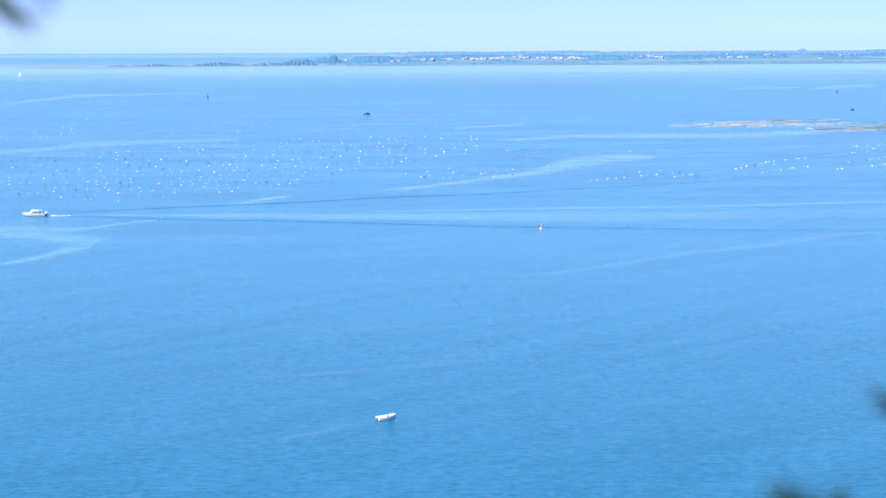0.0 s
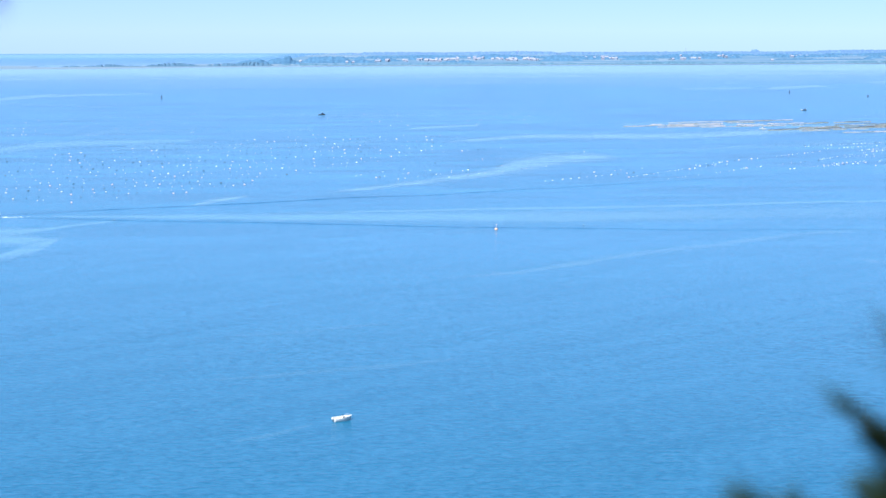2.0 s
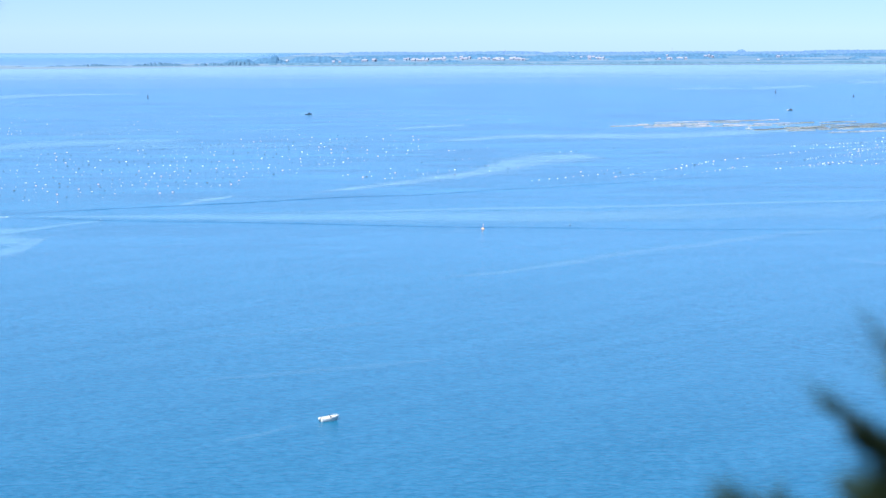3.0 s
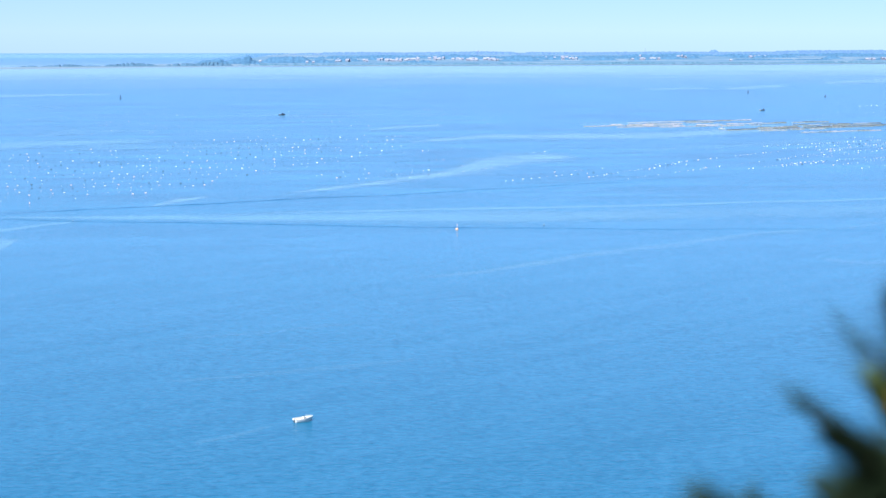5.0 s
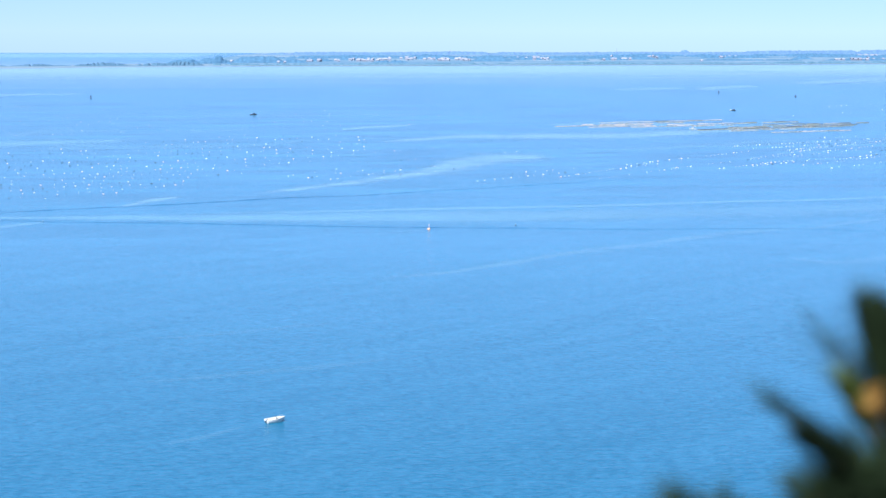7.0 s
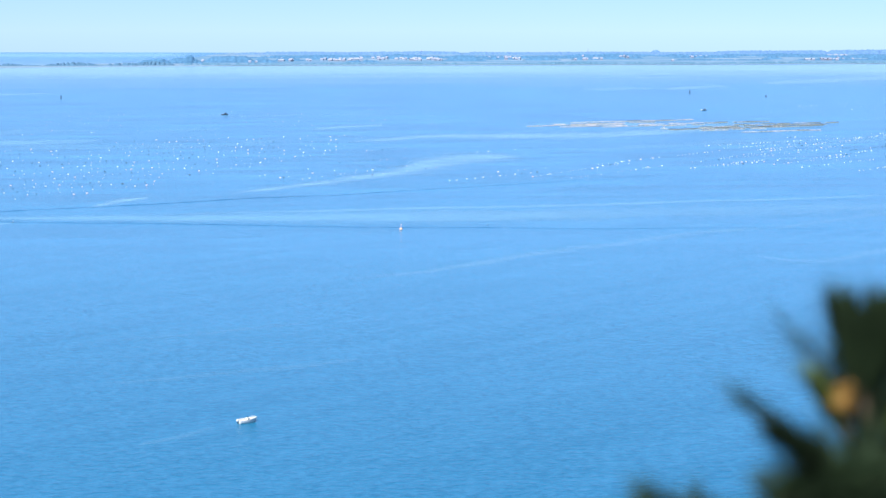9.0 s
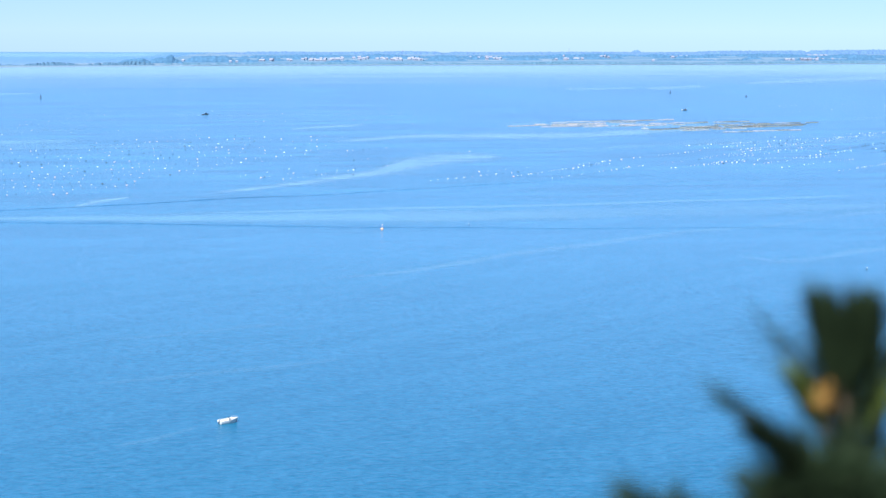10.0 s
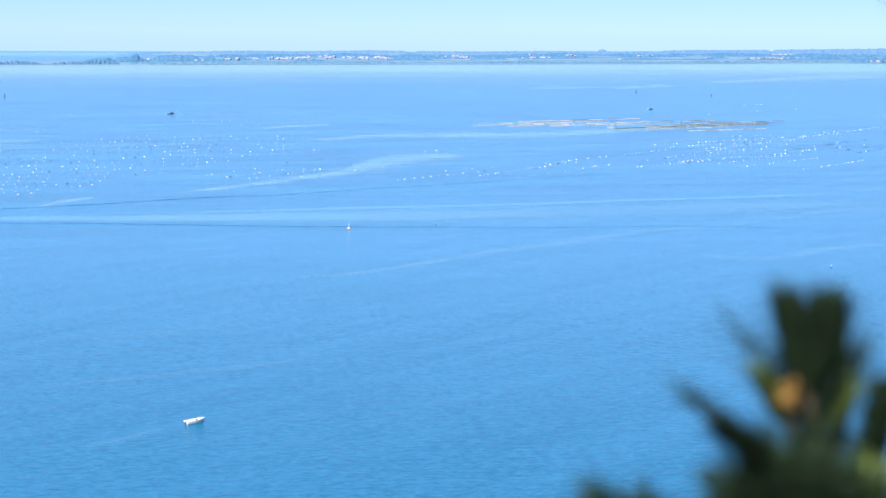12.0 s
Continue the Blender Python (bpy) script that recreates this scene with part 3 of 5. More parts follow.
def house(x, y, w, d, h, turn, wall, label, group="far houses"):
    thing = empty("house", pose(x, y, 0.8, 0, 0, turn), label, "house", group)
    part("wall", box(bmesh.new(), 0, 0, -0.3, w, d, h + 0.3), wall, thing)
    bm = bmesh.new()
    rise, over = d * 0.28, 0.5
    ends = []
    for sx in (-1, 1):
        X = sx * (w / 2 + over)
        ends.append([bm.verts.new((X, yy, zz)) for yy, zz in ((-d / 2 - over, h - 0.15), (0, h + rise), (d / 2 + over, h - 0.15), (d / 2 + over, h + 0.1), (0, h + rise + 0.28), (-d / 2 - over, h + 0.1))])
    for k in range(6):
        bm.faces.new((ends[0][k], ends[0][(k + 1) % 6], ends[1][(k + 1) % 6], ends[1][k]))
    bm.faces.new(ends[0]), bm.faces.new(ends[1][::-1])
    roof = part("roof", bm, TILES, thing)
    part("chimney", box(bmesh.new(), w * 0.2, d * 0.1, h + rise * 0.4, 0.7, 0.7, rise + 0.6), wall, roof)
    for k in range(max(2, int(w / 4))):
        for z in ([1.0, 3.7] if h > 5 else [1.0]):
            wx = -w / 2 + (k + 0.5) * w / max(2, int(w / 4))
            part("window", box(bmesh.new(), wx, -d / 2 - 0.02, z, 1.0, 0.10, 1.3), FAR_GLASS, thing)
    return thing


def village():
    pick = random.Random(5)
    spots = [(-228, 3560, 8, 5), (-161, 3640, 7, 5), (-115, 3440, 9, 5), (-101, 3445, 8, 5), (-43, 3600, 12, 5), (-20, 3620, 9, 5), (69, 3609, 15, 5), (84, 3607, 12, 6), (100, 3571, 12, 5), (140, 3760, 16, 6),
             (198, 3850, 12, 9), (209, 3850, 10, 6), (238, 3760, 13, 6), (274, 3613, 12, 6), (287, 3640, 13, 7), (320, 3780, 12, 8), (329, 3790, 10, 9), (514, 3760, 11, 10), (551, 3960, 16, 6), (568, 3960, 14, 6),
             (679, 3700, 10, 6), (705, 3720, 12, 5), (859, 4000, 14, 11), (869, 4002, 8, 13), (898, 3588, 9, 4), (1064, 4050, 14, 8), (1097, 4060, 16, 6), (1112, 4065, 11, 7), (1280, 3680, 12, 6), (1325, 3685, 14, 8),
             (1342, 3680, 12, 6), (1421, 3890, 10, 6), (1526, 4250, 16, 8), (1546, 4250, 18, 8), (1436, 3345, 9, 5), (1455, 3350, 12, 6), (746, 3950, 7, 16)]
    # smaller houses packed between them
    for x0, x1, y0, y1, count in ((-60, 30, 3560, 3680, 7), (40, 150, 3590, 3720, 14), (150, 260, 3700, 3900, 12), (250, 345, 3600, 3800, 14), (480, 580, 3780, 3980, 8), (660, 760, 3700, 3800, 6), (830, 910, 3930, 4030, 4), (1040, 1120, 4020, 4100, 5), (1270, 1430, 3680, 3720, 8), (1500, 1580, 4200, 4280, 5)):
        for k in range(count):
            spots.append((pick.uniform(x0, x1), pick.uniform(y0, y1), pick.uniform(8, 15), pick.choice((5, 6, 7, 9))))
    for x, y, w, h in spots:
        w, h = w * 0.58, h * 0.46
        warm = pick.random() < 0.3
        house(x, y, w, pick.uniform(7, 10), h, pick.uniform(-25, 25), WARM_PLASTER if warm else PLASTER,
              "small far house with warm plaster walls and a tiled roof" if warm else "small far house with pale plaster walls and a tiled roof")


village()


def church(x, y):
    thing = empty("church", pose(x, y, 0.8, 0, 0, 15) @ Matrix.Scale(0.8, 4), "far pale village church with a pointed bell tower", "church")
    part("nave", box(bmesh.new(), 9, 0, -0.3, 18, 9, 9), PLASTER, thing)
    bm = bmesh.new()
    vs = [bm.verts.new(p) for p in ((0, -5, 8.5), (18.5, -5, 8.5), (18.5, 5, 8.5), (0, 5, 8.5), (0, 0, 12), (18.5, 0, 12))]
    for q in ((0, 1, 5, 4), (3, 4, 5, 2), (0, 4, 3), (1, 2, 5), (0, 3, 2, 1)):
        bm.faces.new([vs[k] for k in q])
    part("roof", bm, TILES, thing)
    part("tower", box(bmesh.new(), -3, 0, -0.3, 4.6, 4.6, 13), PLASTER, thing)
    bm = lathe(bmesh.new(), [(3.4, 12.6), (2.2, 14.5), (0.12, 18.5)], 8)
    bmesh.ops.translate(bm, verts=bm.verts, vec=(-3, 0, 0))
    part("spire", bm, TILES, thing)
    return thing


church(374, 4640)


def radio_mast(x, y, h):
    """A slim lattice mast above the far trees."""
    thing = empty("radio_mast", pose(x, y, 0.8), "slim grey lattice mast above far trees", "mast")
    for k in range(3):
        w = k * math.tau / 3
        part("leg", tube(bmesh.new(), [(1.3 * math.cos(w), 1.3 * math.sin(w), -0.3), (0.4 * math.cos(w), 0.4 * math.sin(w), h)], [0.22, 0.14], 6), TILES, thing)
    for z in (0.25, 0.5, 0.75, 0.97):
        r = 1.3 - 0.9 * z
        ring = [(r * math.cos(k * math.tau / 3), r * math.sin(k * math.tau / 3), z * h) for k in range(4)]
        part("brace", tube(bmesh.new(), ring, 0.12, 6), TILES, thing)
    part("aerial", lathe(bmesh.new(), [(0.5, h * 0.86), (0.6, h * 0.9), (0.5, h * 0.97), (0.1, h)], 10), TILES, thing)
    return thing


radio_mast(882, 4590, 19.0)


# ---- boats ----
def hull_skin(bm, length, beam, depth, draft, sheer, inset=0.0, floor=None, stations=14):
    """The shell of a hull, bow to +x, waterline at z = 0."""
    rows_ = []
    for i in range(stations + 1):
        u = i / stations
        w = max(0.015, (beam / 2 - inset) * (1 - max(0, (u - 0.45) / 0.55) ** 2.3) * (0.9 + 0.1 * min(1, u * 4)))
        top = depth + sheer * u * u
        keel = -draft * (1 - max(0, (u - 0.6) / 0.4) ** 2.0 * 1.3) if floor is None else floor
        x = -length / 2 + inset + u * (length - 2 * inset) * (1.0)
        flare = 0.72 + 0.08 * (1 - u)
        rake = 0.10 * length * max(0, u - 0.75) / 0.25
        pts = [(x + rake, w, top), (x + rake * 0.5, w * 0.95, top * 0.55), (x + rake * 0.1, w * flare, 0.02 + keel * 0.2), (x, 0, keel),
               (x + rake * 0.1, -w * flare, 0.02 + keel * 0.2), (x + rake * 0.5, -w * 0.95, top * 0.55), (x + rake, -w, top)]
        rows_.append([bm.verts.new(p) for p in pts])
    for r0, r1 in zip(rows_, rows_[1:]):
        for a_, b_, c_, d_ in zip(r0, r0[1:], r1[1:], r1):
            bm.faces.new((a_, b_, c_, d_))
    bm.faces.new(rows_[0])
    bm.faces.new(rows_[-1][::-1])
    return rows_


def outboard(thing, x, y, tilt, material, size=1.0, drop=0.0):
    m = pose(x, y, 0.55 * size - drop, 0, -tilt, 0) @ Matrix.Scale(size, 4)
    motor = part("outboard_motor", box(bmesh.new(), -0.12, 0, 0.05, 0.5, 0.34, 0.42, m, 0.09), material, thing, "outboard motor", True)
    bm = box(bmesh.new(), -0.1, 0, -0.75, 0.18, 0.1, 0.85, m, 0.03)
    box(bm, -0.2, 0, -0.62, 0.36, 0.2, 0.03, m)
    part("drive_leg", bm, ENGINE, motor, "dark drive leg")
    part("propeller", tube(bmesh.new(), [m @ Vector((-0.3, 0, -0.68)), m @ Vector((-0.16, 0, -0.68))], [0.13 * size, 0.06 * size], 8), STEEL, motor)
    part("mounting_bracket", box(bmesh.new(), 0.12, 0, -0.2, 0.12, 0.24, 0.34, m, 0.02), STEEL, motor)


def rail(thing, name, points, radius, material=STEEL):
    return part(name, tube(bmesh.new(), points, radius, 6), material, thing)


def dinghy():
    thing = empty("motor_dinghy", pose(-10.75, 272.5, 0, 0, 0, 23) @ Matrix.Diagonal((0.71, 0.95, 0.98, 1)), "small white open motor boat drifting on calm water", "boat")
    L_, B = 4.7, 1.85
    bm = bmesh.new()
    outer = hull_skin(bm, L_, B, 0.62, 0.22, 0.26)
    part("hull", bm, WHITE_HULL, thing, "white glass-fibre hull", True)
    bm = bmesh.new()
    hull_skin(bm, L_, B, 0.622, 0, 0.26, 0.11, 0.12)
    part("cockpit_liner", bm, WHITE_HULL, thing)
    for s in (1, -1):
        line = []
        for i in range(15):
            u = i / 14
            w = max(0.03, B / 2 * (1 - max(0, (u - 0.45) / 0.55) ** 2.3) * (0.9 + 0.1 * min(1, u * 4)))
            line.append((-L_ / 2 + u * L_ + 0.10 * L_ * max(0, u - 0.75) / 0.25, s * (w - 0.03), 0.63 + 0.26 * u * u))
        rail(thing, "gunwale", line, 0.055, WHITE_HULL)
    bm = bmesh.new()
    for u0, u1 in ((0.66, 1.0),):
        prev = None
        for i in range(7):
            u = u0 + (u1 - u0) * i / 6
            w = max(0.02, B / 2 * (1 - max(0, (u - 0.45) / 0.55) ** 2.3) - 0.05)
            x, z = -L_ / 2 + u * L_ + 0.10 * L_ * max(0, u - 0.75) / 0.25, 0.63 + 0.26 * u * u
            row = [bm.verts.new((x, w, z)), bm.verts.new((x, 0, z + 0.06)), bm.verts.new((x, -w, z))]
            if prev:
                for k in range(2):
                    bm.faces.new((prev[k], prev[k + 1], row[k + 1], row[k]))
            prev = row
    part("foredeck", bm, WHITE_HULL, thing, "", True)
    part("console", box(bmesh.new(), 0.15, 0.25, 0.12, 0.55, 0.62, 0.78, None, 0.08), WHITE_HULL, thing, "white steering console", True)
    part("windscreen", box(bmesh.new(), 0.34, 0.25, 0.9, 0.03, 0.58, 0.22, None, 0.01), GLASS_DARK, thing)
    part("steering_wheel", tube(bmesh.new(), [(-0.14 + 0.0 * k, 0.25 + 0.16 * math.cos(k * math.tau / 12), 0.82 + 0.16 * math.sin(k * math.tau / 12)) for k in range(13)], 0.018, 5), ENGINE, thing)
    seat = part("helm_seat", box(bmesh.new(), -0.65, 0.1, 0.12, 0.5, 1.0, 0.38, None, 0.04), WHITE_HULL, thing)
    part("cushion", box(bmesh.new(), -0.65, 0.1, 0.5, 0.48, 0.96, 0.09, None, 0.03), SEAT, seat)
    bench = part("stern_bench", box(bmesh.new(), -1.75, 0, 0.12, 0.45, 1.45, 0.38, None, 0.04), WHITE_HULL, thing)
    part("cushion", box(bmesh.new(), -1.75, 0, 0.5, 0.42, 1.4, 0.08, None, 0.03), SEAT, bench)
    rail(thing, "bow_rail", [(1.0, 0.74, 0.72), (1.1, 0.74, 0.98), (1.9, 0.42, 1.1), (2.45, 0, 1.16), (1.9, -0.42, 1.1), (1.1, -0.74, 0.98), (1.0, -0.74, 0.72)], 0.018)
    outboard(thing, -L_ / 2 - 0.08, 0, 12, GREY_ENGINE, 1.2, 0.34)
    for s in (1, -1):
        part("mooring_cleat", box(bmesh.new(), -2.05, s * 0.84, 0.62, 0.16, 0.04, 0.05, None, 0.01), STEEL, thing)
    return thing


dinghy()


def cruiser():
    thing = empty("cabin_cruiser", pose(-161.3, 586.6, 0, 0, -1.5, 180) @ Matrix.Diagonal((0.90, 1.0, 0.95, 1)), "white cabin cruiser under way with a hardtop over its cockpit", "boat")
    L_, B = 9.6, 3.1
    bm = bmesh.new()
    hull_skin(bm, L_, B, 0.95, 0.45, 0.55, stations=18)
    part("hull", bm, WHITE_HULL, thing, "white glass-fibre hull", True)
    bm = bmesh.new()
    rows_ = []
    for i in range(15):
        u = i / 14
        w = max(0.02, B / 2 * (1 - max(0, (u - 0.45) / 0.55) ** 2.3) - 0.04)
        x = -L_ / 2 + u * L_ + 0.10 * L_ * max(0, u - 0.75) / 0.25
        z = 0.94 + 0.55 * u * u
        rows_.append([bm.verts.new((x, w, z)), bm.verts.new((x, 0, z + 0.05)), bm.verts.new((x, -w, z))])
    for r0, r1 in zip(rows_, rows_[1:]):
        for k in range(2):
            bm.faces.new((r0[k], r0[k + 1], r1[k + 1], r1[k]))
    part("deck", bm, WHITE_HULL, thing, "", True)
    rub = [(-L_ / 2 + u * L_, B / 2 * (1 - max(0, (u - 0.45) / 0.55) ** 2.3) * 0.97, 0.62 + 0.4 * u * u) for u in [k / 12 for k in range(12)]]
    rail(thing, "rubbing_strake", rub, 0.035, DARK_HULL)
    rail(thing, "rubbing_strake", [(x, -y, z) for x, y, z in rub], 0.035, DARK_HULL)
    bm = bmesh.new()
    prof = [(-2.2, 1.0), (-2.2, 2.2), (1.0, 2.3), (2.1, 1.72), (3.4, 1.46), (3.7, 1.2)]
    sides = [[bm.verts.new((x, s * (1.12 - 0.12 * max(0, x)), z)) for x, z in prof] for s in (1, -1)]
    for k in range(len(prof) - 1):
        bm.faces.new((sides[0][k], sides[0][k + 1], sides[1][k + 1], sides[1][k]))
    bm.faces.new(sides[0]), bm.faces.new(sides[1][::-1])
    bmesh.ops.bevel(bm, geom=bm.edges[:], offset=0.05, segments=2, affect="EDGES")
    cabin = part("cabin", bm, WHITE_HULL, thing, "white cabin with a sloping front", True)
    for s in (1, -1):
        for x0, x1 in ((-1.9, -1.0), (-0.85, 0.05), (0.2, 0.85)):
            part("side_window", box(bmesh.new(), (x0 + x1) / 2, s * 1.12, 1.62, x1 - x0, 0.04, 0.38, None, 0.01), GLASS_DARK, cabin)
    m = pose(1.52, 0, 1.90, 0, 27, 0)
    part("windscreen", box(bmesh.new(), 0, 0, 0, 0.95, 1.75, 0.05, m @ pose(0, 0, 0.1), 0.01), GLASS_DARK, cabin)
    part("hardtop", box(bmesh.new(), -1.0, 0, 2.46, 5.0, 2.4, 0.18, None, 0.07), WHITE_HULL, thing, "white hardtop", True)
    for x in (-3.2, -0.9):
        for s in (1, -1):
            rail(thing, "hardtop_post", [(x, s * 1.08, 1.0), (x + 0.1, s * 1.08, 2.45)], 0.035)
    part("stern_bench", box(bmesh.new(), -3.5, 0, 0.95, 0.6, 2.2, 0.5, None, 0.08), WHITE_HULL, thing, "", True)
    for s in (1, -1):
        line = [(1.0, s * 1.42, 1.1), (1.1, s * 1.42, 1.7), (2.6, s * 1.2, 1.85), (4.2, s * 0.5, 2.0), (5.1, 0, 2.05)]
        rail(thing, "bow_rail", line, 0.025)
        for x, y, z0, z1 in ((2.0, 1.3, 1.15, 1.78), (3.4, 0.85, 1.3, 1.92), (4.4, 0.42, 1.4, 2.0)):
            rail(thing, "stanchion", [(x, s * y, z0), (x, s * y, z1)], 0.02)
        outboard(thing, -L_ / 2 - 0.3, s * 0.45, 0, WHITE_HULL, 1.9)
    rail(thing, "aerial", [(-1.2, 0.9, 2.5), (-1.5, 0.95, 4.2)], 0.015, WHITE_HULL)
    part("radar_dome", lathe(bmesh.new(), [(0.05, 2.52), (0.28, 2.54), (0.3, 2.66), (0.2, 2.74), (0.02, 2.76)], 14), WHITE_HULL, thing, "", True)
    return thing


cruiser()


def foam_trail():
    """Broken white water behind the cruiser's engines."""
    pick = random.Random(3)
    vs, fs = [], []
    for k in range(80):
        u = pick.random() ** 1.9
        x, y = -157.4 + u * 17, 587.4 + u * 2.2 + pick.gauss(0, 0.35 + u * 0.5)
        r = pick.uniform(0.12, 0.42) * (1.2 - u)
        ring = [(x + math.cos(w) * r * pick.uniform(0.7, 1.6), y + math.sin(w) * r * pick.uniform(0.6, 1.2), 0.03) for w in [j * math.tau / 7 for j in range(7)]]
        n0 = len(vs)
        vs += ring + [(x, y, 0.03 + r * pick.uniform(0.3, 0.7) * (1 - u))]
        fs += [(n0 + j, n0 + (j + 1) % 7, n0 + 7) for j in range(7)]
    mesh = bpy.data.meshes.new("wake_foam")
    mesh.from_pydata(vs, [], fs)
    mesh.materials.append(FOAM)
    tagged(new("wake_foam", mesh), "white foam churned up behind a motor boat", "foam", kind="stuff")


foam_trail()


def work_boat(x, y, turn, size, label, hull, cabin_paint, forward, cab=2.0, pale_bow=False):
    thing = empty("fishing_boat", pose(x, y, 0, 0, 0, turn) @ Matrix.Scale(size, 4), label, "boat")
    bm = bmesh.new()
    hull_skin(bm, 8.0, 2.6, 0.7, 0.4, 0.8, stations=14)
    part("hull", bm, hull, thing, "", True)
    part("deck", box(bmesh.new(), -0.3, 0, 0.6, 6.6, 2.1, 0.1, None, 0.02), DARK_HULL, thing)
    wheel = part("wheelhouse", box(bmesh.new(), forward, 0, 0.7, cab, 1.7, 1.75, None, 0.08), cabin_paint, thing)
    part("roof", box(bmesh.new(), forward, 0, 2.45, cab + 0.4, 1.95, 0.12, None, 0.04), cabin_paint, wheel)
    for s in (1, -1):
        part("side_window", box(bmesh.new(), forward, s * 0.86, 1.65, cab - 0.7, 0.04, 0.5), GLASS_DARK, wheel)
    part("windscreen", box(bmesh.new(), forward + cab / 2 + 0.01, 0, 1.65, 0.04, 1.3, 0.5), GLASS_DARK, wheel)
    mast = part("mast", tube(bmesh.new(), [(forward - 0.6, 0, 2.5), (forward - 0.6, 0, 4.3)], [0.06, 0.04], 6), STEEL, thing)
    part("boom", tube(bmesh.new(), [(forward - 0.6, 0, 3.1), (forward - 2.6, 0, 3.7)], 0.04, 6), STEEL, mast)
    part("hauling_winch", tube(bmesh.new(), [(-1.5, -0.5, 1.1), (-1.5, 0.5, 1.1)], 0.28, 10), STEEL, thing)
    for k in range(4):
        part("crate", box(bmesh.new(), -2.2 - 0.0 * k, -0.75 + 0.5 * k, 0.7, 0.7, 0.42, 0.45 + 0.2 * (k % 2), None, 0.03), RAFT_PINK if k % 2 else DARK_HULL, thing)
    if pale_bow:
        part("foredeck", box(bmesh.new(), 3.0, 0, 0.35, 2.6, 1.9, 1.0, None, 0.15), WHITE_HULL, thing, "white foredeck")
    for s in (1, -1):
        rail(thing, "gunwale", [(-4.0, s * 1.18, 0.72), (0, s * 1.3, 0.86), (2.4, s * 1.1, 1.15), (4.4, s * 0.1, 1.5)], 0.07, hull)
    return thing


work_boat(-66.3, 1309, 12, 0.72, "dark fishing boat at work beyond the mussel floats", DARK_HULL, DARK_HULL, 1.0)
work_boat(369.6, 1355, 176, 0.66, "dark fishing boat with a tall wheelhouse and a white bow", DARK_HULL, DARK_HULL, -1.3, 1.8, True)
work_boat(269.0, 1095, 165, 0.62, "small white work boat moored beside the mussel rafts", WHITE_HULL, WHITE_HULL, 0.6)


def moored_boat(x, y, turn):
    thing = empty("rowing_boat", pose(x, y, 0, 0, 0, turn), "small dark rowing boat moored off the far beach", "boat", "moored rowing boats")
    bm = bmesh.new()
    hull_skin(bm, 4.6, 1.7, 0.55, 0.2, 0.3, stations=10)
    part("hull", bm, DARK_HULL, thing, "", True)
    for k in (-1.0, 0.5):
        part("thwart", box(bmesh.new(), k, 0, 0.5, 0.28, 1.3, 0.06), RAFT_TAN, thing)
    part("mooring_post", tube(bmesh.new(), [(3.2, 0, -0.8), (3.25, 0, 1.9)], 0.12, 7), DARK_PAINT, thing)
    return thing


for k, (bx, by) in enumerate([(588, 3243), (620, 3253), (625, 3236), (643, 3258), (655, 3230), (670, 3251), (679, 3240), (700, 3256), (711, 3233), (734, 3248), (778, 3258), (836, 3244)]):
    moored_boat(bx, by, 20 + 47 * k)


def sailing_yacht():
    thing = empty("sailing_yacht", pose(-690, 2456, 0, 0, -4, -35), "white sailing yacht under full sail far out", "sailing boat")
    bm = bmesh.new()
    hull_skin(bm, 10, 3.1, 1.0, 0.5, 0.4, stations=14)
    part("hull", bm, WHITE_HULL, thing, "", True)
    part("deck_cabin", box(bmesh.new(), 0.6, 0, 0.95, 3.6, 1.7, 0.6, None, 0.2), WHITE_HULL, thing)
    part("mast", tube(bmesh.new(), [(0.7, 0, 0.9), (0.6, 0, 14.0)], [0.09, 0.06], 8), STEEL, thing)
    part("boom", tube(bmesh.new(), [(0.6, 0, 2.2), (-3.6, 0.6, 2.2)], 0.07, 8), STEEL, thing)
    for name, corners, belly in (("mainsail", ((0.55, 0, 2.4), (-3.6, 0.6, 2.4), (0.5, 0, 13.8)), 0.7), ("jib", ((4.7, 0, 1.7), (0.0, 0.9, 1.9), (0.75, 0, 12.5)), 0.8)):
        bm = bmesh.new()
        a_, b_, c_ = [Vector(p) for p in corners]
        grid = {}
        for i in range(9):
            for j in range(9 - i):
                u, v = i / 8, j / 8
                p = a_ * (1 - u - v) + b_ * u + c_ * v
                p.y += belly * 16 * u * v * (1 - u - v) + belly * 2 * u * (1 - u - v)
                grid[i, j] = bm.verts.new(p)
        for i in range(8):
            for j in range(8 - i):
                bm.faces.new((grid[i, j], grid[i + 1, j], grid[i, j + 1]))
                if i + j < 7:
                    bm.faces.new((grid[i + 1, j], grid[i + 1, j + 1], grid[i, j + 1]))
        bmesh.ops.solidify(bm, geom=bm.faces[:], thickness=0.02)
        part(name, bm, SAIL, thing, "white sail", True)
    return thing


sailing_yacht()


